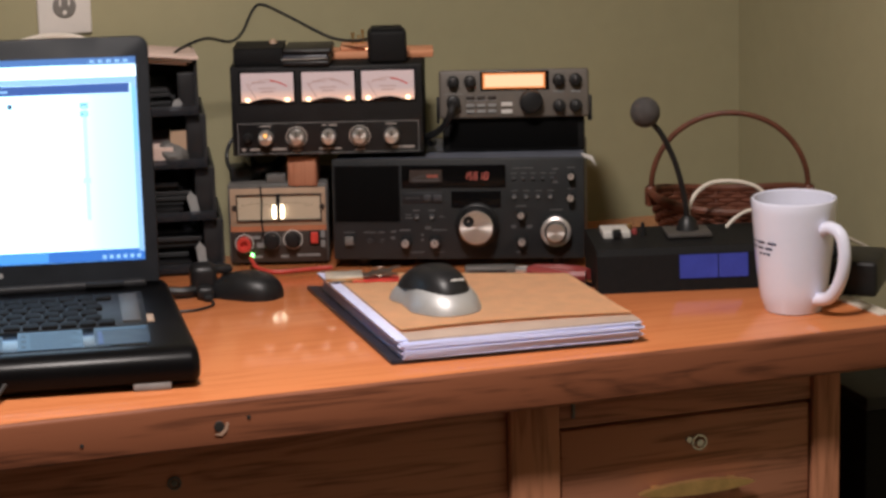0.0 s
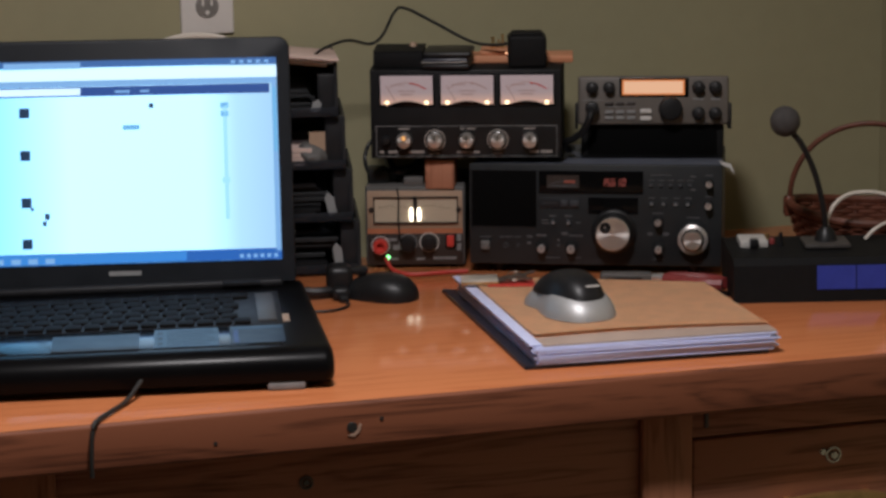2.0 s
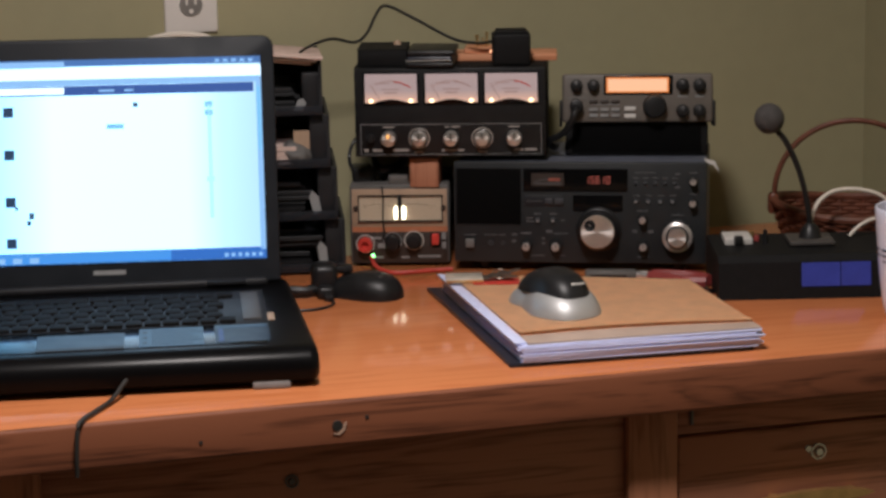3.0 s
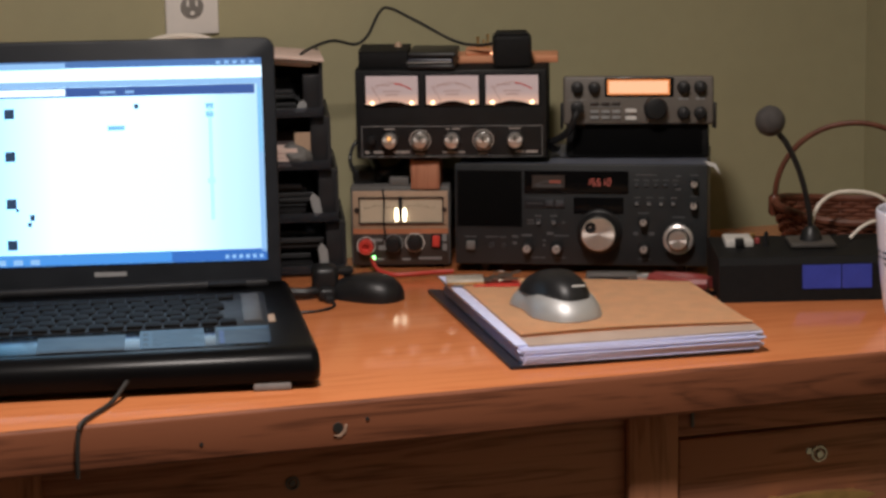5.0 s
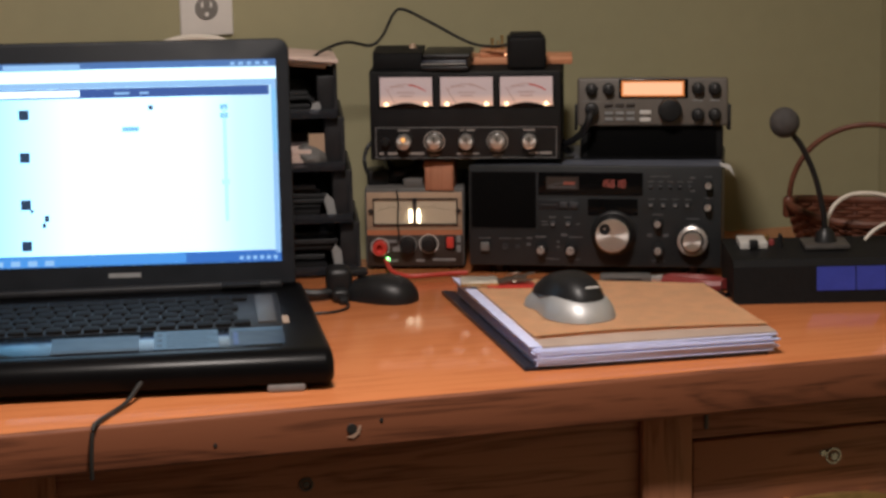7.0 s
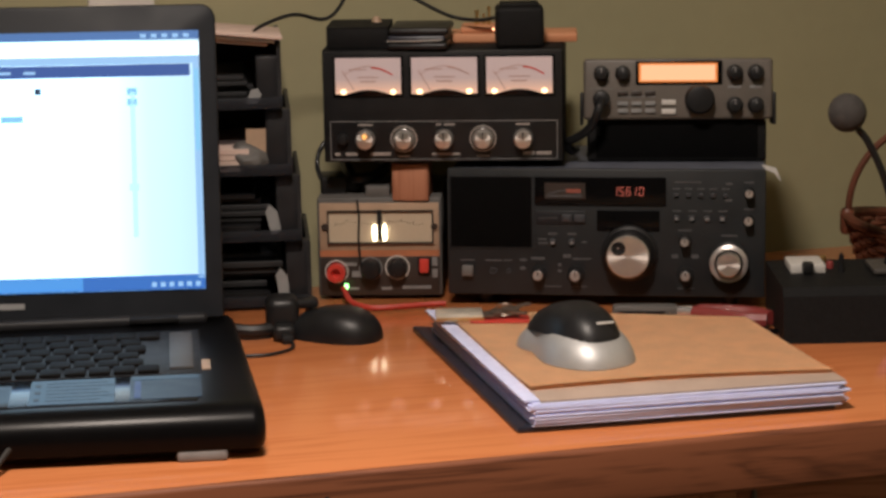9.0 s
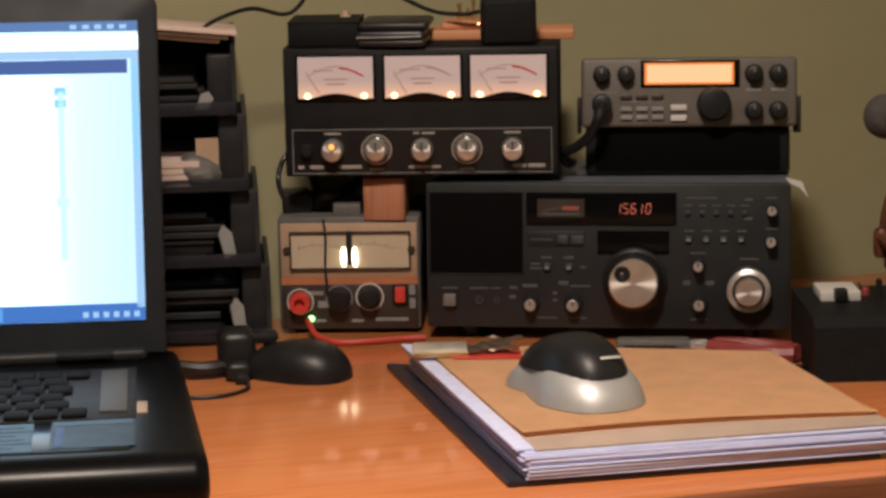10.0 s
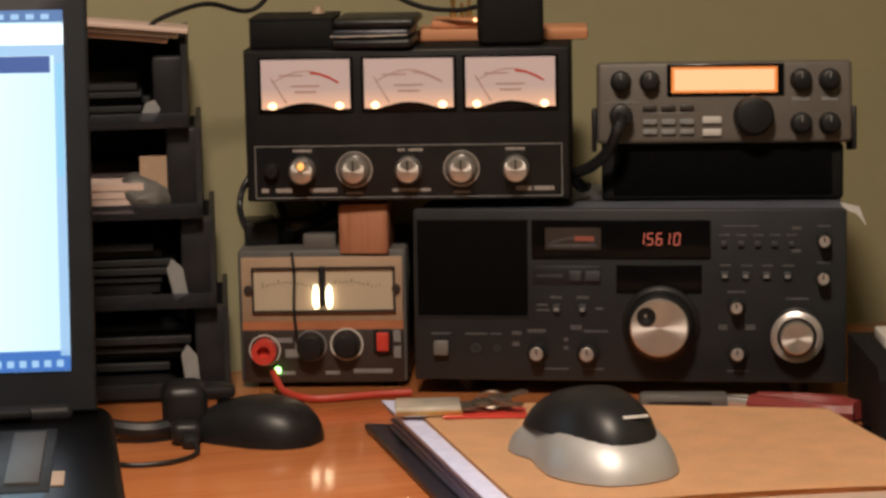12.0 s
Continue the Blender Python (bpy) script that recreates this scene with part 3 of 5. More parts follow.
# ---- letter trays ----
def build_trays():
    st = thing("letter_tray_stack", pose(-0.329, 3.470, Z0, 0, 0, 8), "stack of black plastic letter trays holding papers", "letter tray")
    for k in range(4):
        z, dx, w = 0.004 + 0.0755 * k, -0.009 * k, 0.26
        t = part("tray", join(box(w, 0.168, 0.004, (-w + dx, 0.006, z), 0.0015), box(w, 0.004, 0.013, (-w + dx, 0, z), 0.0015)), SMOKE, st, "smoked plastic tray with a front lip")
        for x in (dx - 0.004, dx - w):
            part("tray_side", prism([(0.004, z), (0.170, z), (0.170, z + 0.0735), (0.012, z + 0.0735)], 0.0045, "x", (x, 0, 0)), TRAYPL, t)
        part("tray_back", box(w - 0.008, 0.004, 0.066, (-w + 0.004 + dx, 0.166, z)), TRAYPL, t)
        for x in (dx - 0.016, dx - w + 0.002):
            part("riser", box(0.026, 0.018, 0.0735 if k < 3 else 0.058, (x - (0.012 if x > -0.1 else 0.0), 0.014, z), 0.003), TRAYPL, t)
    for k, h, m in ((2, 0.026, SHEETS), (0, 0.010, BLACK), (1, 0.012, BLACK)):
        ps = thing("paper_stack", pose(-0.329, 3.470, Z0, 0, 0, 8), "loose pile of papers lying in a letter tray" if k == 2 else "dark folders lying in a letter tray", "papers")
        for j in range(4):
            part("sheet", box(0.185, 0.150, h / 4 * 0.86, (-0.236 - 0.009 * k + random.uniform(-0.006, 0.006), 0.010 + random.uniform(-0.004, 0.003), 0.0086 + 0.0755 * k + j * h / 4)), m, ps)
    for k, h in ((0, 0.040), (1, 0.034), (3, 0.030)):
        fo = thing("folder_pile", pose(-0.329, 3.470, Z0, 0, 0, 8), "uneven pile of dark grey folders in a letter tray", "folders")
        for j in range(5):
            part("folder", box(random.uniform(0.18, 0.215), 0.120, h / 5 * 0.84, (-0.240 - 0.009 * k + random.uniform(-0.008, 0.008), 0.034 + random.uniform(-0.014, 0.006), (0.022 if k < 2 else 0.009) + 0.0755 * k + j * h / 5), 0.0008, 1), FOLDER, fo)
    for k, x, h, lean in ((3, -0.040, 0.020, 14), (1, -0.034, 0.034, -18), (0, -0.036, 0.036, -12)):
        single("paper_scrap", prism([(0, 0), (0.012, 0.002), (0.015, h * 0.7), (0.009, h), (0.002, h * 0.8)], 0.0012, "y"), RUBBER, pose(-0.329, 3.470, Z0, 0, 0, 8) @ pose(x - 0.009 * k, 0.010, 0.0095 + 0.0755 * k, -8, lean, 0), "torn greyish paper scrap standing in a letter tray", "paper")
    cloth = bmesh.new()
    bmesh.ops.create_icosphere(cloth, subdivisions=4, radius=0.024)
    for v in cloth.verts:
        v.co *= 1 + 0.30 * noise.noise(v.co * 38) + 0.10 * noise.noise(v.co * 110)
        v.co.z = max(v.co.z * 0.75, -0.014)
    single("grey_cloth", cloth, GREYBOX, pose(-0.329, 3.470, Z0, 0, 0, 8) @ pose(-0.066, 0.026, 0.0755 * 2 + 0.022), "crumpled grey cloth stuffed into a letter tray", "cloth")
    # magazines lying on the open top, their fronts hanging over
    top = thing("magazine_pile", pose(-0.364, 3.472, Z0 + 0.2990, -3.0, 6.0, 8), "few curled magazines with pale edges on the top tray", "magazines")
    for j in range(3):
        part("magazine", box(0.215, 0.150, 0.0040, (-0.222 + 0.008 * j, 0.004 - 0.005 * j, 0.0045 * j), 0.0012), (SHEETS, WHITE, SHEETS)[j], top)
    single("note_card", box(0.026, 0.0012, 0.040, (-0.013, 0, 0)), CREAM, pose(-0.386, 3.478, Z0 + 0.166, -6, 0, 6), "small cream card leaning in a letter tray", "card")


build_trays()


# ---- bench power supply ----
def build_supply():
    s = thing("power_supply", pose(-0.323, 3.515, Z0), "bench power supply with cream panel and lit meter", "power supply")
    w, h = 0.137, 0.111
    part("case", box(w + 0.006, 0.14, h + 0.004, (-0.003, 0.004, 0.004), 0.003), GREYBOX, s, "grey metal case")
    for x in (0.01, w - 0.02):
        part("foot", box(0.012, 0.012, 0.006, (x, 0.02, -0.001)), BLACK, s)
    part("upper_panel", box(w, 0.005, 0.055, (0, 0, 0.058), 0.001), CREAM, s, "cream upper panel")
    part("stripe", box(w, 0.0045, 0.008, (0, 0.0004, 0.0505)), RUST, s, "orange brown stripe")
    part("lower_panel", box(w, 0.005, 0.046, (0, 0, 0.005), 0.001), BROWN, s, "dark brown lower panel")
    fr = part("meter_frame", join(box(0.122, 0.004, 0.002, (0.009, -0.003, 0.066)), box(0.122, 0.004, 0.002, (0.009, -0.003, 0.103)), box(0.002, 0.004, 0.035, (0.009, -0.003, 0.068)), box(0.002, 0.004, 0.035, (0.129, -0.003, 0.068))), BROWN, s)
    part("dial", box(0.118, 0.001, 0.035, (0.011, -0.001, 0.068)), DIAL, fr, "cream dial with dark scale")
    part("scale", join(*[box(0.0006, 0.0006, 0.002 + 0.002 * (k % 4 == 0), (0.018 + 0.0034 * k + (0.008 if k > 12 else 0), -0.0017, 0.0870 + 0.004 * math.sin(math.pi * (k % 13) / 12))) for k in range(28)]), BROWN, fr)
    part("divider", box(0.0056, 0.006, 0.034, (0.0665, -0.006, 0.072), 0.001), BLACK, fr)
    for x in (0.0636, 0.0749):
        part("dial_lamp", lathe([(0, -0.010), (0.0020, -0.008), (0.0028, 0), (0.0020, 0.008), (0, 0.011)], 12, Matrix.Translation((x, -0.0025, 0.079))), LAMP_W, fr, "small lit dial lamp")
    for x in (0.006, 0.1315):
        part("screw", disc(0.0038, 0.0025, (x, 0, 0.086), 14), BROWN, s)
    part("red_terminal", join(ring(0.0105, 0.005, 0.012, (0.0185, 0, 0.0335)), disc(0.0085, 0.006, (0.0185, 0, 0.0335))), RED, s, "red banana terminal")
    part("terminal_ring", ring(0.0135, 0.0012, 0.001, (0.0185, 0, 0.0335)), WHITE, s)
    part("black_terminal", knob(0.011, 0.014, (0.058, 0, 0.037)), BLACK, s)
    part("terminal_ring", ring(0.0135, 0.0012, 0.001, (0.058, 0, 0.037)), DIM, s)
    part("voltage_knob", knob(0.010, 0.013, (0.0885, 0, 0.038)), BLACK, s)
    part("dial_ring", ring(0.0142, 0.0014, 0.001, (0.0885, 0, 0.038)), WHITE, s, "white printed ring")
    part("rocker_switch", join(box(0.016, 0.003, 0.021, (0.1115, -0.002, 0.030), 0.001)), BLACK, s)
    part("rocker", box(0.0105, 0.006, 0.016, (0.1142, -0.006, 0.0325), 0.0015), RED, s, "red rocker switch")
    bars([(0.1285, 0.026, 0.006, 0.010), (0.1285, 0.040, 0.006, 0.010), (0.094, 0.013, 0.033, 0.0035), (0.024, 0.040, 0.018, 0.004), (0.036, 0.027, 0.011, 0.007), (0.026, 0.012, 0.018, 0.003), (0.070, 0.012, 0.012, 0.003)], DIM, s)
    part("power_led", lathe([(0.003, 0), (0.003, 0.002), (0.002, 0.0045), (0, 0.005)], 12, pose(0.029, 0, 0.016, 90, 0, 0)), LED_G, s, "glowing green lamp")
    part("hanging_wire", tube([(0.044, -0.003, 0.118), (0.046, -0.006, 0.100), (0.045, -0.006, 0.07), (0.047, -0.007, 0.045)], 0.0013), BLACK, s)


build_supply()
single("red_test_lead", tube([(-0.296, 3.499, 0.768), (-0.285, 3.478, 0.757), (-0.262, 3.463, 0.7535), (-0.235, 3.466, 0.7535), (-0.205, 3.476, 0.7535), (-0.178, 3.482, 0.7535)], 0.0030), REDWIRE, pose(0, 0, 0), "red insulated test lead lying on the desk", "cable")
single("wood_block", box(0.042, 0.04, 0.043, (0, 0, 0), 0.002), BLOCK, pose(-0.239, 3.517, 0.8655, 0, 0, -4), "small reddish raw wood block on the power supply", "wood block")
single("plug_adapter", join(box(0.030, 0.04, 0.024, (0, 0, 0), 0.003), box(0.018, 0.02, 0.018, (0.026, 0.008, 0.002), 0.003)), BLACK, pose(-0.322, 3.54, 0.8655, 0, 0, 8), "black plug adapter on top of the power supply", "adapter")
single("grey_connector_box", box(0.028, 0.03, 0.016, (0, 0, 0), 0.002), GREYBOX, pose(-0.270, 3.522, 0.8655, 0, 0, 3), "small grey connector box on the power supply", "box")
single("coiled_cable", tube([(-0.30, 3.60, 0.895), (-0.285, 3.54, 0.889), (-0.262, 3.552, 0.889), (-0.25, 3.59, 0.895), (-0.27, 3.62, 0.902), (-0.24, 3.61, 0.90), (-0.225, 3.60, 0.905)], 0.006), BLACK, pose(0, 0, 0), "thick black cable coiled behind the wood block", "cable")
single("looped_cable", tube([(-0.300, 3.60, 0.930), (-0.322, 3.585, 0.922), (-0.330, 3.575, 0.900), (-0.322, 3.56, 0.880), (-0.305, 3.55, 0.870)], 0.0028), BLACK, pose(0, 0, 0), "thin black cable looping out behind the tuner", "cable")


# ---- large shortwave transceiver ----
RADIO_AT = pose(-0.175, 3.486, 0.7635, -3, 0, -4.5)


def build_radio():
    r = thing("transceiver", RADIO_AT, "large slate grey desktop transceiver with silver tuning knob", "radio")
    w, h, d = 0.357, 0.144, 0.23
    part("case", box(w - 0.004, d, h - 0.003, (0.002, 0.006, 0.0015), 0.003), RADIO_TOP, r, "slate grey metal case")
    part("front_panel", box(w, 0.008, h, (0, 0, 0), 0.002), RADIO, r, "slate grey front panel")
    for x in (0.03, w - 0.05):
        part("foot", lathe([(0, -0.013), (0.010, -0.013), (0.011, 0.002), (0, 0.002)], 16, pose(x + 0.01, 0.03, 0)), BLACK, r)
        part("foot", box(0.016, 0.016, 0.006, (x, d - 0.03, -0.0035)), BLACK, r)
    g = part("speaker_grille", box(0.092, 0.002, 0.080, (0.0035, -0.0015, 0.0545), 0.0007), GRILLE, r, "black speaker mesh")
    part("grille_rim", join(box(0.096, 0.003, 0.0012, (0.0015, -0.0012, 0.0533)), box(0.096, 0.003, 0.0012, (0.0015, -0.0012, 0.1345)), box(0.0012, 0.003, 0.080, (0.0022, -0.0012, 0.0545)), box(0.0012, 0.003, 0.080, (0.0956, -0.0012, 0.0545))), RADIO, g)
    dw = part("display_window", box(0.1475, 0.0025, 0.032, (0.0990, -0.002, 0.1030), 0.001), GLOSS, r, "black glossy display window")
    part("signal_meter", box(0.046, 0.0008, 0.018, (0.1105, -0.0026, 0.1105)), BROWN, dw)
    part("meter_scale", prism([(0.0 + 0.036 * k / 8, 0.004 * math.sin(math.pi * k / 8)) for k in range(9)] + [(0.036 - 0.036 * k / 8, 0.0015 + 0.004 * math.sin(math.pi * k / 8)) for k in range(9)], 0.0006, "y", (0.1150, -0.0031, 0.1150)), PRINT, dw)
    part("meter_scale", box(0.016, 0.0006, 0.0040, (0.1350, -0.0033, 0.1175)), glow("dim_red_scale", (1, 0.2, 0.1), 0.20), dw)
    part("meter_scale", box(0.040, 0.0006, 0.0022, (0.1130, -0.0033, 0.1125)), PRINT, dw)
    # seven-segment figures
    seg = {"a": (0.001, 0.0115, 0.0045, 0.0012), "g": (0.001, 0.006, 0.0045, 0.0012), "d": (0.001, 0.0, 0.0045, 0.0012),
           "f": (0.0, 0.007, 0.0012, 0.005), "e": (0.0, 0.001, 0.0012, 0.005), "b": (0.0055, 0.007, 0.0012, 0.005), "c": (0.0055, 0.001, 0.0012, 0.005)}
    for x, on in ((0.1868, "bc"), (0.1940, "afgcd"), (0.2015, "afgcde"), (0.2078, "bc"), (0.2160, "abcdef")):
        part("digit", join(*[box(0.8 * seg[q][2], 0.0006, 0.82 * seg[q][3], (x + 0.8 * seg[q][0] + 0.10 * seg[q][1], -0.0030, 0.1140 + 0.82 * seg[q][1])) for q in on]), DIGIT, dw, "glowing red figure")
    part("key_recess", box(0.056, 0.002, 0.016, (0.1003, -0.0006, 0.0805), 0.0007), RADIO_DARK, r)
    for x, ww in ((0.1300, 0.0105), (0.1435, 0.0125)):
        part("push_button", box(ww, 0.003, 0.0085, (x, -0.0035, 0.0840), 0.001), RADIO_KEY, r)
    part("knob_backplate", box(0.0705, 0.002, 0.0235, (0.1690, -0.0012, 0.0740), 0.0007), GLOSS, r)
    for x in (0.1195, 0.1411):
        part("push_button", box(0.0064, 0.004, 0.0064, (x - 0.0032, -0.004, 0.0585), 0.001), RADIO_KEY, r)
        part("button_tip", box(0.0040, 0.0008, 0.0030, (x - 0.0020, -0.0046, 0.0590)), DIM, r)
    tx, tz = 0.2055, 0.0490
    tk = part("tuning_knob", knob(0.0270, 0.026, (tx, 0, tz), skirt=0.0318, seg=48, dome=0.06), BLACK, r, "large tuning knob with black grip")
    part("knob_face", lathe([(0.0238, 0), (0.0238, 0.002), (0.0225, 0.0032), (0.002, 0.0026), (0, 0.0026)], 48, pose(tx, -0.0255, tz, 90, 0, 0)), SPUN, tk, "spun aluminium face")
    part("finger_dimple", lathe([(0.0068, 0), (0.0078, 0.0012), (0.0054, 0.0014), (0.0035, 0.0004), (0, 0.0002)], 24, pose(tx - 0.0105, -0.0282, tz + 0.0095, 90, 0, 0)), BLACK, tk, "dark finger dimple")
    for x, z, rr, sk in ((0.1034, 0.0245, 0.0056, 0.0088), (0.1452, 0.0243, 0.0058, 0.0096), (0.2678, 0.0637, 0.0048, 0.0075), (0.2686, 0.0254, 0.0052, 0.0090), (0.3388, 0.1186, 0.0046, 0.0060), (0.3380, 0.0879, 0.0048, 0.0062)):
        k = part("control_knob", knob(rr * 1.10, 0.013, (x, 0, z), skirt=sk), BLACK, r)
        part("knob_cap", lathe([(rr, 0), (rr, 0.0015), (rr * 0.85, 0.0022), (0, 0.0018)], 24, pose(x, -0.0128, z, 90, 0, 0)), ALU, k, "bright metal cap")
        part("pointer", box(0.0012, 0.0006, rr * 0.9, (x - 0.0006, -0.0153, z)), DARKSLOT, k)
    vx, vz = 0.3168, 0.0402
    k = part("volume_knob", knob(0.0195, 0.012, (vx, 0, vz), skirt=0.0225, seg=40), BLACK, r)
    part("knob_ring", lathe([(0.0212, 0), (0.0212, 0.003), (0.0180, 0.0045), (0.0160, 0.0040), (0.0160, 0)], 40, pose(vx, -0.0105, vz, 90, 0, 0)), ALU, k, "bright metal ring")
    part("knob_cap", lathe([(0.0138, 0), (0.0134, 0.011), (0.0122, 0.0125), (0, 0.0115)], 40, pose(vx, -0.0115, vz, 90, 0, 0)), SPUN, k, "bright metal inner knob")
    part("power_button", box(0.0125, 0.006, 0.0125, (0.0165, -0.006, 0.0213), 0.0015), mat("pale_grey_button", (0.13, 0.125, 0.12), 0.5), r, "pale grey square button")
    for x, rr in ((0.0517, 0.0042), (0.0692, 0.0030)):
        j = part("jack", ring(rr, rr * 0.35, 0.0015, (x, 0, 0.0272)), RADIO_KEY, r)
        part("jack_hole", disc(rr * 0.66, 0.0008, (x, 0, 0.0272)), DARKSLOT, j)
    for q in range(5):
        part("push_button", box(0.0052, 0.003, 0.0042, (0.2550 + 0.0137 * q, -0.003, 0.1132), 0.0007), RADIO_KEY, r)
    for q in range(4):
        x = 0.2582 + 0.0170 * q
        part("push_button", box(0.0062, 0.003, 0.0058, (x - 0.0031, -0.003, 0.0865), 0.0007), RADIO_KEY, r)
        part("button_tip", box(0.0040, 0.0007, 0.0026, (x - 0.0020, -0.0036, 0.0874)), DIM, r)
    marks = [(0.0145, 0.0385, 0.016, 0.0016), (0.043, 0.0385, 0.018, 0.0016), (0.064, 0.0385, 0.009, 0.0016), (0.095, 0.0405, 0.015, 0.0030), (0.082, 0.0385, 0.008, 0.0030), (0.082, 0.0290, 0.006, 0.0036), (0.131, 0.0430, 0.009, 0.0040), (0.142, 0.0410, 0.020, 0.0018), (0.125, 0.0335, 0.004, 0.0028), (0.125, 0.0265, 0.004, 0.0028), (0.103, 0.0870, 0.022, 0.0024), (0.114, 0.0690, 0.010, 0.0024), (0.136, 0.0690, 0.010, 0.0024), (0.103, 0.0630, 0.009, 0.0018), (0.103, 0.0585, 0.011, 0.0018), (0.152, 0.0600, 0.006, 0.0018), (0.109, 0.0095, 0.020, 0.0014), (0.140, 0.0095, 0.018, 0.0014), (0.176, 0.0870, 0.012, 0.0016)]
    marks += [(0.2535 + 0.0137 * q, 0.1215, 0.0085, 0.0016) for q in range(5)] + [(0.2540 + 0.0170 * q, 0.0965, 0.0095, 0.0016) for q in range(4)]
    marks += [(0.2600, 0.0745, 0.015, 0.0018), (0.2530, 0.0440, 0.007, 0.0042), (0.2750, 0.0440, 0.008, 0.0042), (0.3080, 0.0690, 0.018, 0.0018), (0.3120, 0.1080, 0.008, 0.0030), (0.3125, 0.1270, 0.008, 0.0024), (0.2560, 0.1290, 0.030, 0.0014), (0.2600, 0.0090, 0.017, 0.0014), (0.3330, 0.1290, 0.011, 0.0016), (0.3330, 0.0990, 0.011, 0.0016)]
    bars(marks, PRINT, r)


build_radio()
single("paper_tag", prism([(0, 0), (0.016, -0.004), (0.022, -0.020), (0.014, -0.010), (0.004, -0.006)], 0.0012, "y"), WHITE, RADIO_AT @ pose(0.352, 0.03, 0.1465), "torn white paper tag on the transceiver case", "paper tag")


# ---- antenna tuner ----
TUNER_AT = pose(-0.3145, 3.505, 0.912, 0, 0, -0.6)


def build_tuner():
    t = thing("antenna_tuner", TUNER_AT, "black antenna tuner with three lit meters and knobs", "tuner")
    w, h = 0.272, 0.128
    part("case", box(w, 0.17, h, (0, 0.006, 0), 0.002), BLACK_CASE, t, "black crackle painted case")
    part("front_panel", box(w - 0.003, 0.008, h - 0.002, (0.0015, 0, 0.001), 0.0015), BLACK, t)
    for x in (0.02, w - 0.035):
        part("foot", box(0.015, 0.015, 0.007, (x, 0.04, -0.006), 0.002), BLACK, t)
    for i, u in enumerate((0.0527, 0.1385, 0.2228)):
        m = part("meter", box(0.079, 0.003, 0.046, (u - 0.0395, -0.002, 0.076), 0.001), GLOSS, t, "backlit meter")
        # card with a hollow lower edge round the pivot cover
        n = 12
        lower = [(-0.037 + 0.074 * k / n, -0.0205 + (0.005 * max(0, math.sin(math.pi * (k - 2) / (n - 4))) if 2 <= k <= n - 2 else 0)) for k in range(n + 1)]
        part("meter_card", prism(lower + [(0.037, 0.0205), (-0.037, 0.0205)], 0.0008, "y", (u, -0.003, 0.0995)), METER_GLOW, m, "pinkish white lit card")
        arc = [(-0.028 + 0.056 * k / 12, 0.002 + 0.010 * math.sin(math.pi * k / 12)) for k in range(13)]
        part("scale_arc", prism(arc + [(x, z + 0.0009) for x, z in arc[::-1]], 0.0005, "y", (u, -0.0036, 0.0985)), FAINT, m)
        part("red_arc", prism([(0.004, 0.0105), (0.012, 0.0095), (0.020, 0.0065), (0.028, 0.002), (0.0275, 0.0005), (0.020, 0.0046), (0.012, 0.0078), (0.004, 0.0088)], 0.0005, "y", (u, -0.0038, 0.0995)), RED if i != 1 else FAINT, m)
        part("needle", prism([(-0.0295, 0.006), (-0.0285, 0.0065), (-0.0155, -0.0155), (-0.0165, -0.0160)], 0.0005, "y", (u, -0.0040, 0.0995)), FAINT, m)
        bars([(u - 0.009, 0.0925, 0.018, 0.0016), (u - 0.012, 0.0975, 0.024, 0.0014), (u - 0.022, 0.1065, 0.020, 0.0012)], FAINT, m, -0.0030)
        for x in (-0.028, 0.028):
            part("bulb", lathe([(0, -0.0032), (0.0028, -0.0018), (0.0035, 0), (0.0028, 0.0018), (0, 0.0032)], 12, Matrix.Translation((u + x, -0.0032, 0.0815))), BULB, m, "small glowing bulb")
    o = part("panel_outline", join(box(0.257, 0.0008, 0.0008, (0.008, -0.0008, 0.0035)), box(0.257, 0.0008, 0.0008, (0.008, -0.0008, 0.0470)), box(0.0008, 0.0008, 0.0427, (0.008, -0.0008, 0.0043)), box(0.0008, 0.0008, 0.0427, (0.2642, -0.0008, 0.0043))), DIM, t, "thin pale printed frame")
    part("dark_button", knob(0.006, 0.008, (0.022, 0, 0.0275)), BLACK, t)
    for x, sk in ((0.048, 0), (0.0915, 1), (0.1368, 0), (0.181, 1), (0.2263, 0)):
        if sk:
            b = part("skirt", knob(0.0120, 0.006, (x, 0, 0.0275), skirt=0.0155), mat("clear_skirt", (0.12, 0.11, 0.10), 0.2), t, "round calibrated skirt")
            part("skirt_marks", ring(0.0152, 0.0012, 0.0018, (x, 0, 0.0275)), ALU, b)
        k = part("control_knob", knob(0.0104, 0.015, (x, 0, 0.0275), seg=32), SPUN, t, "ribbed bright metal knob")
        part("pointer", box(0.0012, 0.0006, 0.008, (x - 0.0006, -0.0156, 0.0285)), DARKSLOT, k)
    # small emissive amber dot set on the face of the first knob
    part("knob_amber_dot", lathe([(0, -0.0036), (0.0022, -0.0022), (0.0030, 0), (0.0022, 0.0022), (0, 0.0036)], 12, Matrix.Translation((0.048, -0.0160, 0.0325))), AMBER_DOT, t, "small glowing amber dot on the first knob")
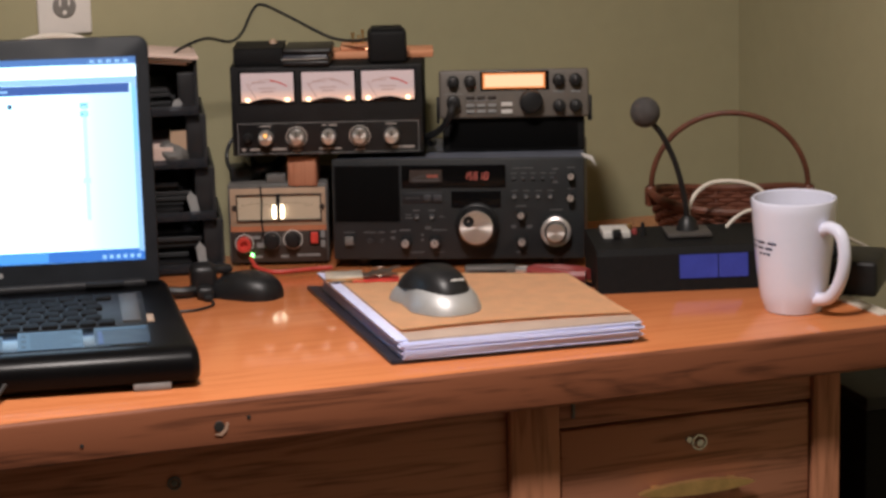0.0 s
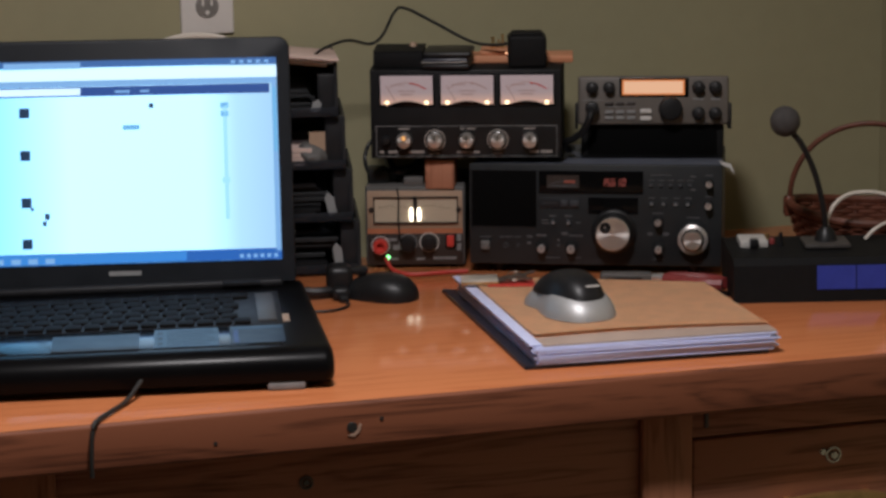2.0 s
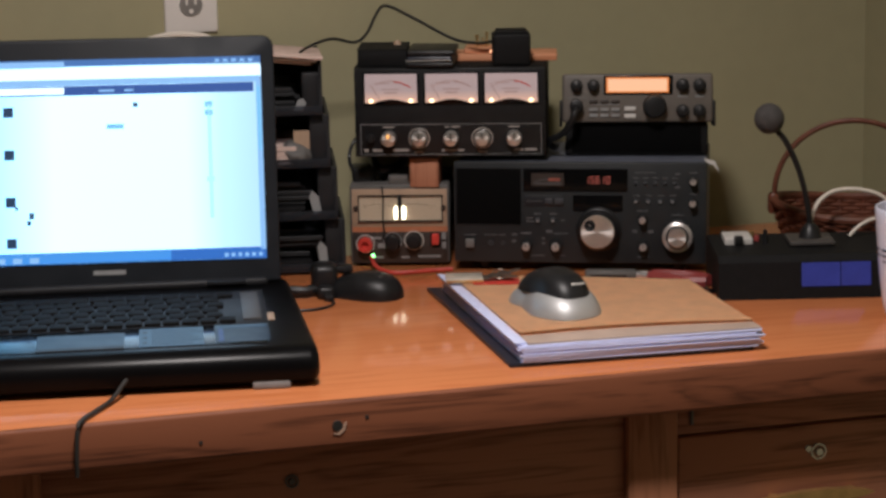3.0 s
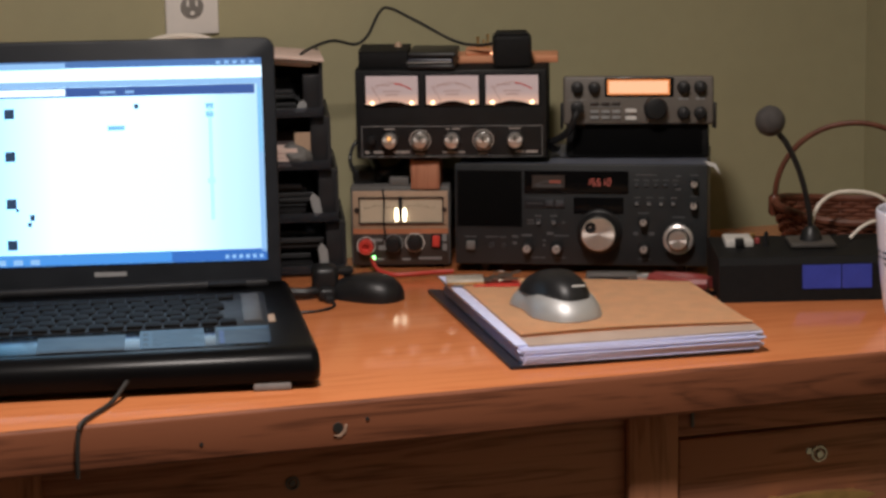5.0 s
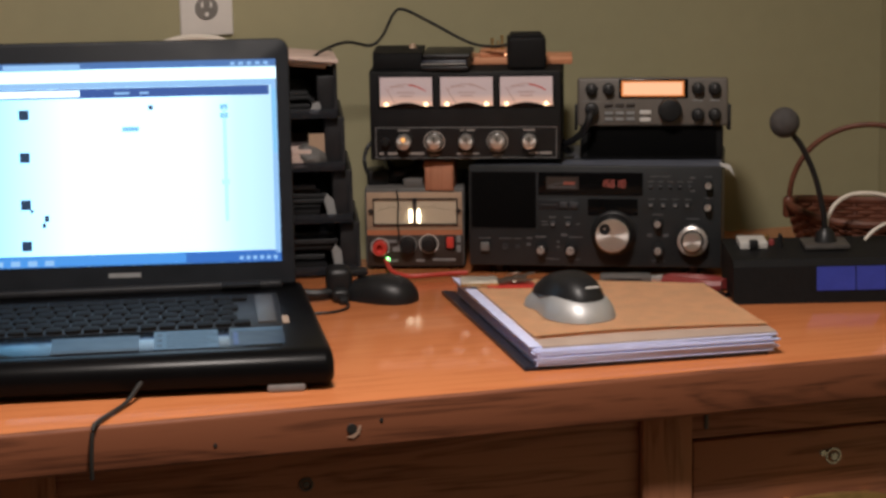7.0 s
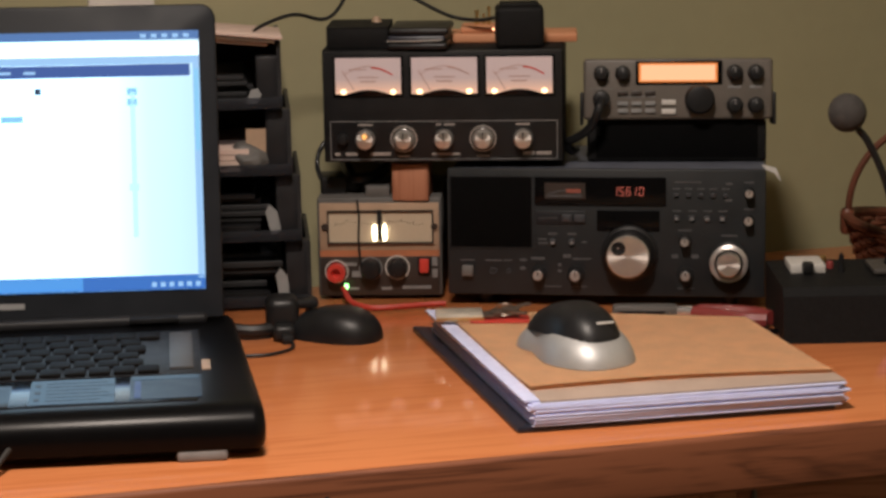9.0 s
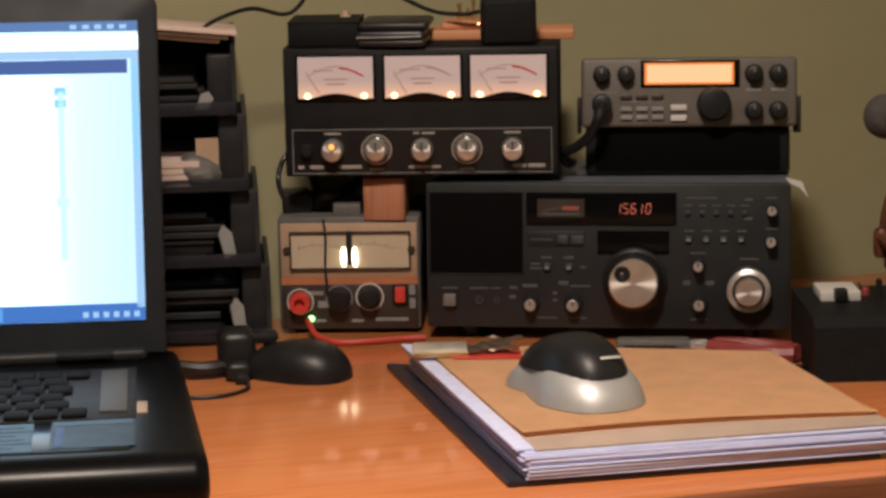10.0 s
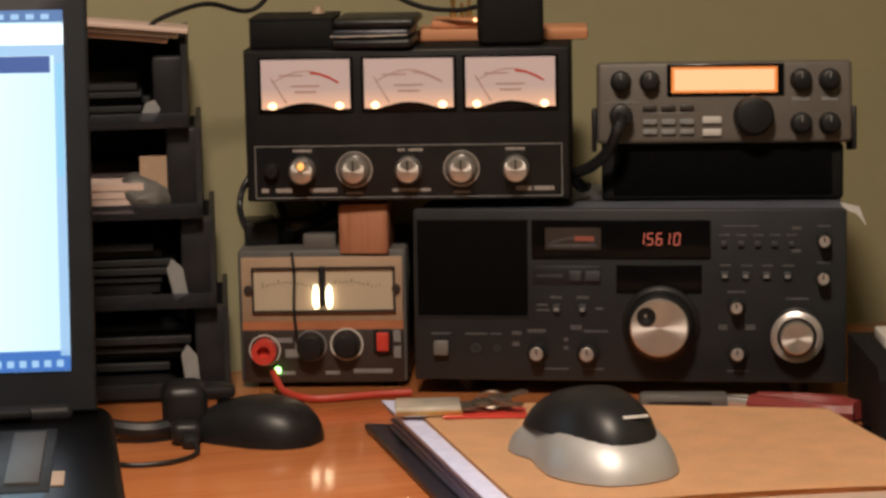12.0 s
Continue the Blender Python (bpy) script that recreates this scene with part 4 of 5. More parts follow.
    bars([(0.013, 0.0085, 0.006, 0.0035), (0.025, 0.0085, 0.014, 0.0035), (0.0535, 0.0085, 0.023, 0.0035), (0.123, 0.0085, 0.032, 0.0025), (0.226, 0.0085, 0.013, 0.0035), (0.241, 0.0085, 0.017, 0.0035), (0.084, 0.0065, 0.014, 0.002), (0.174, 0.0065, 0.014, 0.002), (0.040, 0.0425, 0.016, 0.002), (0.128, 0.0425, 0.006, 0.002), (0.137, 0.0425, 0.012, 0.002), (0.218, 0.0425, 0.016, 0.002)], mat("tuner_print", (0.30, 0.27, 0.25), 0.5, var=0.3, scale=250), t)


build_tuner()
TOP = 0.912 + 0.1283
single("black_project_box", join(box(0.070, 0.075, 0.024, (0, 0, 0), 0.002), box(0.0705, 0.0755, 0.0015, (-0.0002, -0.0002, 0.0235))), BLACK_CASE, pose(-0.309, 3.513, TOP, 0, 0, 0), "flat black metal box on top of the tuner", "box")
w = thing("wallet", pose(-0.240, 3.500, TOP + 0.0005, 0, 0, -2), "folded black leather wallet lying on the tuner", "wallet")
for j in range(3):
    part("leather_fold", box(0.068 - 0.003 * (j % 2), 0.075, 0.0078, (0.001 * j, 0.002 * (j % 2), 0.0083 * j), 0.0035, 3), BLACK if j != 1 else VINYL, w)
part("clip", tube([(0.0, -0.001, 0.010), (0.03, -0.003, 0.0105), (0.064, -0.001, 0.011)], 0.0009), CHROME, w)
single("wooden_board", join(box(0.145, 0.055, 0.010, (0, 0, 0), 0.002), box(0.055, 0.04, 0.008, (0.012, 0.01, 0.010), 0.003)), BOARD, pose(-0.172, 3.556, TOP, 0, 0, 0.5), "orange pine board lying on the tuner", "board")
sp = thing("black_cube_device", pose(-0.0925, 3.538, TOP + 0.0002, 0, 0, 4), "small black boxy device with rounded corners on the board", "device")
part("body", box(0.054, 0.042, 0.046, (-0.027, -0.03, 0), 0.005, 3), BLACK_CASE, sp)
part("cap", box(0.044, 0.034, 0.004, (-0.022, -0.026, 0.0455), 0.0018), BLACK_CASE, sp)
part("indicator", lathe([(0, -0.0018), (0.0018, 0), (0, 0.0018)], 10, Matrix.Translation((-0.030, -0.031, 0.022))), LED_R, sp, "tiny glowing lamp")
for x, rr, hh in ((-0.142, 0.0032, 0.016), (-0.128, 0.0026, 0.020), (-0.134, 0.002, 0.012)):
    single("brass_connector", lathe([(0, 0), (rr, 0), (rr, hh * 0.4), (rr * 0.6, hh * 0.45), (rr * 0.6, hh * 0.8), (rr * 0.9, hh * 0.82), (rr * 0.9, hh), (0, hh)], 14), BRASS, pose(x, 3.585, TOP + 0.0182), "small brass connector standing on the board", "connector")
single("black_antenna_cable", tube([(-0.395, 3.50, 1.055), (-0.385, 3.52, 1.066), (-0.350, 3.55, 1.076), (-0.318, 3.57, 1.068), (-0.300, 3.575, 1.080), (-0.283, 3.58, 1.112), (-0.268, 3.58, 1.118), (-0.230, 3.575, 1.100), (-0.175, 3.565, 1.072), (-0.140, 3.555, 1.067), (-0.120, 3.550, 1.070)], 0.0022), BLACK, pose(0, 0, 0), "thin black cable arching above the tuner", "cable")
single("small_bits", lathe([(0, 0), (0.006, 0.0005), (0.004, 0.006), (0, 0.007)], 10), CREAM, pose(-0.255, 3.555, TOP + 0.0255), "small cream plastic cap on the black box", "cap")


# ---- compact transceiver on its base box ----
BASE_AT = RADIO_AT @ pose(0.157, 0.070, 0.1435, 0, 0, 4.0)
b0 = thing("speaker_base", BASE_AT, "plain black base box under the compact transceiver", "speaker")
part("body", box(0.204, 0.13, 0.048, (-0.004, 0, 0), 0.004, 3), BLACK_CASE, b0)
part("front", box(0.184, 0.002, 0.038, (0.006, -0.0015, 0.005), 0.0007), GRILLE, b0)


def build_compact():
    at = BASE_AT @ pose(-0.008, -0.012, 0.0492, -5, 0, 0.5) @ Matrix.Scale(1.035, 4)
    t = thing("compact_transceiver", at, "compact grey transceiver with orange lit display", "radio")
    w, h = 0.207, 0.067
    part("case", box(w - 0.012, 0.12, h - 0.006, (0.006, 0.012, 0.002), 0.003), BLACK_CASE, t)
    part("front_panel", box(w, 0.016, h, (0, 0, 0), 0.004, 3), GREY_TRX, t, "warm grey plastic front")
    for x in (-0.004, w):
        part("bracket", box(0.004, 0.05, 0.036, (x, 0.004, -0.006), 0.0015), BLACK, t)
    part("stand", box(0.15, 0.012, 0.0085, (0.03, 0.02, -0.0075), 0.002), BLACK, t)
    d = part("display_frame", box(0.095, 0.002, 0.026, (0.057, -0.0015, 0.0385), 0.0007), GLOSS, t)
    part("display_rim", box(0.086, 0.0008, 0.0210, (0.0605, -0.0020, 0.0410)), LCD_RIM, d)
    part("display", box(0.081, 0.0008, 0.0170, (0.0630, -0.0026, 0.0430)), LCD, d, "orange lit display")
    for x, z, rr in ((0.0195, 0.051, 0.0085), (0.043, 0.051, 0.0085), (0.1655, 0.051, 0.009), (0.1885, 0.051, 0.009), (0.1655, 0.0155, 0.009), (0.1885, 0.0155, 0.009)):
        k = part("control_knob", knob(rr * 0.82, 0.012, (x, 0, z), skirt=rr), BLACK, t)
        part("pointer", box(0.001, 0.0008, rr * 0.6, (x - 0.0005, -0.0126, z + 0.001)), DIM, k)
    part("mic_plug", knob(0.009, 0.018, (0.0195, 0, 0.023)), BLACK, t, "black microphone plug")
    part("main_knob", knob(0.0155, 0.016, (0.127, 0, 0.022), skirt=0.0165, seg=36), BLACK, t, "black main tuning knob")
    for z, m in ((0.029, BROWN), (0.0175, RUBBER), (0.0095, RUBBER)):
        for x in (0.043, 0.058, 0.073):
            part("push_button", box(0.0115, 0.003, 0.0045, (x - 0.0057, -0.003, z - 0.002), 0.0009), m, t)
    for z in (0.019, 0.009):
        part("push_button", box(0.0155, 0.003, 0.0058, (0.0855, -0.003, z - 0.003), 0.0009), WHITE, t, "pale push button")
    bars([(0.006, 0.0335, 0.028, 0.0008), (0.039, 0.0245, 0.04, 0.001), (0.158, 0.034, 0.014, 0.003), (0.182, 0.034, 0.013, 0.003)], DIM, t)
    return at


C_AT = build_compact()
cc = C_AT @ Vector((0.0195, -0.016, 0.023))
single("microphone_cord", tube([cc, cc + Vector((-0.004, -0.010, -0.012)), cc + Vector((-0.012, -0.004, -0.030)), cc + Vector((-0.026, 0.006, -0.044)), cc + Vector((-0.040, 0.016, -0.052)), cc + Vector((-0.034, 0.03, -0.064)), cc + Vector((-0.030, 0.06, -0.068))], 0.0050), BLACK, pose(0, 0, 0), "thick black microphone cord hanging from its plug", "cord")


# ---- clutter in front of the transceiver ----
k = thing("utility_knife", pose(0.010, 3.412, Z0, 0, 0, -1), "flat grey utility knife lying before the transceiver", "knife")
part("handle", box(0.072, 0.020, 0.015, (0, 0, 0), 0.004), GREYBOX, k)
part("handle_inlay", box(0.050, 0.0012, 0.005, (0.008, -0.0010, 0.005)), BLACK, k)
part("blade_guard", box(0.018, 0.016, 0.011, (0.071, 0.002, 0.001), 0.002), IVORY, k)
p = thing("pliers", pose(0.098, 3.400, Z0 + 0.001, 0, 0, -26), "red handled pliers lying beside the notebook", "pliers")
part("handle", tube([(0, 0.004, 0.008), (0.03, 0.0, 0.009), (0.062, -0.004, 0.009), (0.085, 0.004, 0.009)], 0.0088), PLIERS_RED, p, "dull red plastic grip")
part("handle", tube([(0, 0.016, 0.008), (0.03, 0.022, 0.009), (0.062, 0.026, 0.009), (0.085, 0.016, 0.009)], 0.0080), PLIERS_RED, p, "dull red plastic grip")
part("jaw", box(0.028, 0.012, 0.009, (-0.026, 0.004, 0.003), 0.003), CHROME, p)
single("green_pen", join(tube([(0, 0, 0.0045), (0.05, -0.002, 0.0045), (0.095, -0.006, 0.0045)], 0.0042), tube([(0.095, -0.006, 0.0045), (0.104, -0.0066, 0.0045)], 0.0042, taper=0.0008)), GREEN, pose(0.110, 3.432, Z0 + 0.0005, 0, 0, -8), "green plastic pen lying before the transceiver", "pen")
single("clear_ruler", box(0.055, 0.012, 0.005, (0, 0, 0), 0.0015), GLOSS, pose(0.158, 3.352, Z0, 0, 0, -28), "dark translucent plastic piece beside the pliers", "plastic piece")


# ---- binder, cards and silver mouse ----
def taper(bm, k=0.30):
    """Draws the back edge in towards its right side and lets the pile slide askew."""
    for v in bm.verts:
        v.co.y *= 1 - k * v.co.x / 0.32
        v.co.x = 0.012 + 0.962 * v.co.x - 0.056 * v.co.y
    return bm


NB = pose(-0.092, 2.967, Z0, 0, 0, 14.2)
nb = thing("binder", NB, "black binder stuffed with papers under a tan cardboard cover", "binder")
part("back_cover", taper(box(0.325, 0.415, 0.006, (-0.004, -0.002, 0), 0.002)), VINYL, nb, "black vinyl cover")
for j in range(14):
    part("paper_sheaf", taper(box(0.317 + random.uniform(-0.004, 0.004), 0.392 + random.uniform(-0.003, 0.003), random.uniform(0.00142, 0.00153), (0.010 + random.uniform(-0.004, 0.004), -0.006 + random.uniform(-0.002, 0.002), 0.0062 + 0.00155 * j), 0.0003, 1)), PAPER, nb, at=pose(0, 0, 0, 0, 0, random.uniform(-0.5, 0.5)))
part("folder_edge", taper(box(0.016, 0.385, 0.0024, (0.004, 0.002, 0.0280), 0.0008)), PAPER, nb, "pale blue folded folder edge")
part("divider_card", taper(box(0.311, 0.375, 0.0022, (0.020, -0.002, 0.0280), 0.0008)), GREYCARD, nb, "grey brown card under the cover")
# cover sheet, slightly sagging at the front
cov = bmesh.new()
nx, ny = 12, 14
gridv = [[cov.verts.new((0.020 + 0.309 * i / nx, 0.033 + 0.012 * math.sin(math.pi * i / nx) + (0.340 - 0.012 * math.sin(math.pi * i / nx)) * jj / ny, 0.0318 + 0.0012 * math.sin(2.2 * i / nx + 1.0) + (0.0022 * (1 - jj / 2) if jj < 2 else 0))) for i in range(nx + 1)] for jj in range(ny + 1)]
for a in range(ny):
    for b in range(nx):
        cov.faces.new((gridv[a][b], gridv[a][b + 1], gridv[a + 1][b + 1], gridv[a + 1][b]))
bmesh.ops.solidify(cov, geom=cov.faces[:], thickness=0.0018)
part("cardboard_cover", taper(cov), KRAFT, nb, "tan cardboard cover sheet")
NBT = 0.0334
gold = thing("card_case", NB @ pose(-0.008, 0.312, NBT, 0, 0, -10), "gold coloured flat card case on the binder", "card case")
part("body", box(0.050, 0.036, 0.007, (0, 0, 0), 0.0016, 2), GOLD, gold)
part("edge", box(0.050, 0.0015, 0.003, (0.001, -0.0008, 0.0015)), BRASS, gold)
single("red_card", box(0.062, 0.030, 0.0014, (0, 0, 0), 0.0005), RED, NB @ pose(0.026, 0.298, NBT, 0, 0, -13), "red card lying at the binder's back edge", "card")
ky = thing("key_ring", NB @ pose(0.036, 0.314, NBT + 0.002, 0, 0, -12), "bunch of steel keys on a ring on the binder", "keys")
for j, a in enumerate((0, 24, -20, 50)):
    part("key", join(prism([(0.010 * math.cos(q * math.pi / 6), 0.010 * math.sin(q * math.pi / 6)) for q in range(12)], 0.002, "z"), box(0.022, 0.006, 0.002, (0.009, -0.003, 0))), STEEL, ky, at=pose(0.012 * j, 0.002 * j, 0.0022 * j, 3, 0, a))
part("ring", lathe([(0.0105, -0.0008), (0.0115, 0), (0.0105, 0.0008), (0.0096, 0), (0.0105, -0.0008)], 24), STEEL, ky, at=pose(0.03, 0.004, 0.0075, 22, 0, 0))


def mouse_shell(length, wid, height, n=28, m=14, waist=0.0, hump=0.42, flare=0.0, band=(0.0, 1.0), steep=0.72, nose=0.0):
    """A mouse body: long axis y (nose at +y), domed, with a waist and flared foot; band picks a slice from foot (0) to top (1)."""
    bm = bmesh.new()
    rows = []
    for i in range(m + 1):
        s = band[0] + (band[1] - band[0]) * i / m
        ang = s * math.pi / 2
        rr, hh = math.cos(ang) ** steep * (1 + flare * (1 - s) ** 3), math.sin(ang) ** 0.9
        row = []
        for k in range(n):
            a = 2 * math.pi * k / n
            c, q = math.cos(a), math.sin(a)
            ex = abs(c) ** 0.82 * (1 if c > 0 else -1)
            ey = abs(q) ** 0.82 * (1 if q > 0 else -1)
            pinch = (1 - nose * max(0.0, ey * rr)) * (1 - waist * math.exp(-((ey * rr - 0.25) / 0.32) ** 2))
            y = ey * rr * length / 2
            slope = 1 - 0.38 * max(0, (y / (length / 2) + 1) / 2 - hump) ** 1.3 / (1 - hump)
            row.append(bm.verts.new((ex * rr * wid / 2 * pinch, y, hh * height * slope)))
        rows.append(row)
    for a, b in zip(rows, rows[1:]):
        for k in range(n):
            bm.faces.new((a[k], a[(k + 1) % n], b[(k + 1) % n], b[k]))
    bm.faces.new(rows[0][::-1]), bm.faces.new(rows[-1])
    bmesh.ops.recalc_face_normals(bm, faces=bm.faces[:])
    return bm


ms = thing("silver_mouse", NB @ pose(0.101, 0.153, NBT + 0.0005, 0, 0, 18), "silver computer mouse with black top on the binder", "mouse")
part("body", mouse_shell(0.142, 0.090, 0.035, waist=0.26, flare=0.08, steep=0.62, nose=0.14), SILVER, ms, "silver waisted lower body")
part("top_shell", mouse_shell(0.130, 0.074, 0.0525, waist=0.04, band=(0.26, 1.0), steep=0.66), BLACK, ms, "black top shell with buttons", at=pose(0, 0.000, 0.0010))
part("label_bar", box(0.018, 0.0024, 0.0008, (-0.009, 0, 0), 0.0003), WHITE, ms, "small pale maker's mark", at=pose(0.004, -0.0535, 0.0392, 0, 0, -14) @ pose(0, 0, 0, 46, 0, 0))
bmouse = thing("black_mouse", pose(-0.292, 3.345, Z0, 0, 0, 66), "black corded computer mouse on the desk", "mouse")
part("body", mouse_shell(0.112, 0.070, 0.034, waist=0.03, steep=0.66), BLACK, bmouse)
part("wheel", lathe([(0, -0.003), (0.006, -0.003), (0.007, 0), (0.006, 0.003), (0, 0.003)], 16, pose(0, 0.028, 0.0245, 0, 90, 0)), RUBBER, bmouse)
single("usb_hub", join(box(0.036, 0.040, 0.044, (-0.002, -0.004, 0), 0.010, 3), box(0.024, 0.020, 0.018, (0.004, -0.022, 0), 0.006, 3), box(0.014, 0.016, 0.010, (0.012, -0.034, 0.0), 0.004, 2), box(0.030, 0.020, 0.010, (0.026, 0.004, 0.030), 0.004, 2)), BLACK, pose(-0.362, 3.335, Z0, 0, 0, 10), "black knobby cable adapter beside the mouse", "adapter")
single("mouse_cable", tube([(-0.345, 3.325, 0.757), (-0.330, 3.290, 0.753), (-0.345, 3.262, 0.7525), (-0.375, 3.252, 0.7525), (-0.400, 3.262, 0.754)], 0.0018), BLACK, pose(0, 0, 0), "thin black mouse cable on the desk", "cable")
single("power_cable", tube([(-0.352, 3.342, 0.762), (-0.375, 3.330, 0.760), (-0.400, 3.330, 0.762), (-0.43, 3.34, 0.766)], 0.0068), BLACK, pose(0, 0, 0), "thick black cable running behind the laptop", "cable")


# ---- desk microphone console ----
KB = pose(0.190, 3.300, Z0, 0, 0, 4)
kb = thing("control_console", KB, "black switching console with a blue front panel", "console")
KD = 0.140
part("body", prism([(0, 0), (0.006, 0.050), (0.016, 0.058), (KD, 0.060), (KD, 0)], 0.335, "x"), BLACK_CASE, kb, "black metal housing")
part("blue_panel", box(0.052, 0.0016, 0.032, (0, -0.0016, 0)), BLUE, kb, "blue translucent panel", at=pose(0.112, 0.0025, 0.017, -7, 0, 0))
part("blue_panel", box(0.040, 0.0016, 0.032, (0, -0.0016, 0)), BLUE, kb, "blue translucent panel", at=pose(0.1655, 0.0025, 0.017, -7, 0, 0))
part("switch_plate", box(0.038, 0.046, 0.010, (0.018, 0.078, 0.058), 0.0015), WHITE, kb, "white switch plate")
part("switch", box(0.012, 0.012, 0.012, (0.030, 0.068, 0.060), 0.002), BLACK, kb)
part("red_button", lathe([(0, 0), (0.004, 0), (0.004, 0.006), (0.003, 0.008), (0, 0.008)], 16, pose(0.064, 0.10, 0.059)), PLIERS_RED, kb)
part("lever", lathe([(0, 0), (0.004, 0), (0.003, 0.018), (0, 0.02)], 12, pose(0.074, 0.085, 0.059)), BLACK, kb)
part("yellow_button", lathe([(0, 0), (0.004, 0), (0.004, 0.008), (0, 0.009)], 12, pose(0.060, 0.125, 0.059)), BRASS, kb)
mic = thing("gooseneck_microphone", KB @ pose(0.136, 0.085, 0.0605), "gooseneck microphone with grey foam ball on the console", "microphone")
part("pad", box(0.062, 0.056, 0.006, (-0.032, -0.030, 0), 0.002), STRIP, mic, "grey square pad")
part("collar", lathe([(0, 0), (0.016, 0), (0.013, 0.012), (0.006, 0.02), (0, 0.02)], 20, pose(0, 0, 0.005)), BLACK, mic)
part("gooseneck", tube([(0.000, 0, 0.015), (-0.004, 0, 0.05), (-0.016, 0.0, 0.098), (-0.034, 0, 0.138), (-0.046, 0, 0.154)], 0.0040, seg=12, n=14), BLACK, mic, "black flexible neck")
ball = bmesh.new()
bmesh.ops.create_icosphere(ball, subdivisions=4, radius=0.0205)
for v in ball.verts:
    v.co *= 1 + 0.02 * noise.noise(v.co * 260)
    v.co.z *= 1.03
part("foam_windscreen", ball, FOAM, mic, "grey foam ball windscreen", at=pose(-0.058, 0, 0.172))
single("ivory_cable", tube([(0.325, 3.43, 0.812), (0.326, 3.44, 0.835), (0.338, 3.45, 0.856), (0.362, 3.46, 0.868), (0.400, 3.46, 0.868), (0.430, 3.46, 0.855), (0.445, 3.46, 0.825), (0.45, 3.455, 0.811)], 0.0030), IVORY, pose(0, 0, 0), "ivory cable looping over the console", "cable")
single("ivory_cable", tube([(0.376, 3.42, 0.812), (0.392, 3.425, 0.826), (0.415, 3.43, 0.834), (0.46, 3.43, 0.830), (0.50, 3.44, 0.812), (0.54, 3.46, 0.79), (0.60, 3.5, 0.7535)], 0.0024), IVORY, pose(0, 0, 0), "ivory cable running off the console", "cable")
single("black_power_brick", box(0.060, 0.10, 0.048, (0, 0, 0), 0.006, 3), BLACK, pose(0.50, 3.262, Z0, 0, 0, -18), "black power brick at the end of the desk", "power brick")
single("white_paper", box(0.022, 0.13, 0.0016, (0, 0, 0)), IVORY, pose(0.545, 3.150, Z0, 0, 0, 24), "sheet of pale paper at the desk corner", "paper")


# ---- wicker basket ----
def build_basket():
    b = thing("wicker_basket", pose(0.398, 3.575, Z0, 0, 0, -4), "red-brown wicker basket with a tall hoop handle", "basket")
    rx, ry, n = 0.112, 0.085, 40
    base = lathe([(0, 0), (0.78, 0), (0.80, 0.004), (0, 0.004)], 32)
    base.transform(Matrix.Diagonal((rx, ry, 1, 1)))
    part("bottom", base, WICKER, b)
    for j in range(11):
        z = 0.006 + j * 0.0054
        s = 0.80 + 0.20 * (j / 10) ** 0.8
        pts = []
        for k in range(n):
            a = 2 * math.pi * k / n
            o = 0.022 * (1 if (k + j) % 2 else -1)
            pts.append(((s + o) * rx * math.cos(a), (s + o) * ry * math.sin(a), z + 0.012 * abs(math.cos(a)) ** 2 * j / 10))
        part("woven_strand", tube(pts + [pts[0]], 0.0034, seg=6, n=3), WICKER, b)
    for k in range(20):
        a = 2 * math.pi * (k + 0.5) / 20
        part("stake", tube([(0.8 * rx * math.cos(a), 0.8 * ry * math.sin(a), 0.002), (0.93 * rx * math.cos(a), 0.93 * ry * math.sin(a), 0.04), (1.0 * rx * math.cos(a), 1.0 * ry * math.sin(a), 0.066 + 0.012 * math.cos(a) ** 2)], 0.0026, seg=6, n=4), WICKER, b)
    pts = [(1.02 * rx * math.cos(2 * math.pi * k / 24), 1.02 * ry * math.sin(2 * math.pi * k / 24), 0.067 + 0.014 * math.cos(2 * math.pi * k / 24) ** 2) for k in range(25)]
    part("rim", tube(pts, 0.0062, seg=8, n=4), WICKER, b, "thick wrapped rim")
    hp = [(-1.02 * rx * math.cos(math.pi * k / 14), 0.0, 0.072 + 0.124 * math.sin(math.pi * k / 14) ** 0.85) for k in range(15)]
    part("handle", tube(hp, 0.0040, seg=10, n=6), WICKER, b, "bent cane hoop handle")
    for s in (-1, 1):
        part("wrap", lathe([(0.006, 0), (0.0085, 0.004), (0.0085, 0.026), (0.006, 0.03)], 12, pose(s * 1.02 * rx, 0, 0.060)), WICKER, b)
    return b


build_basket()


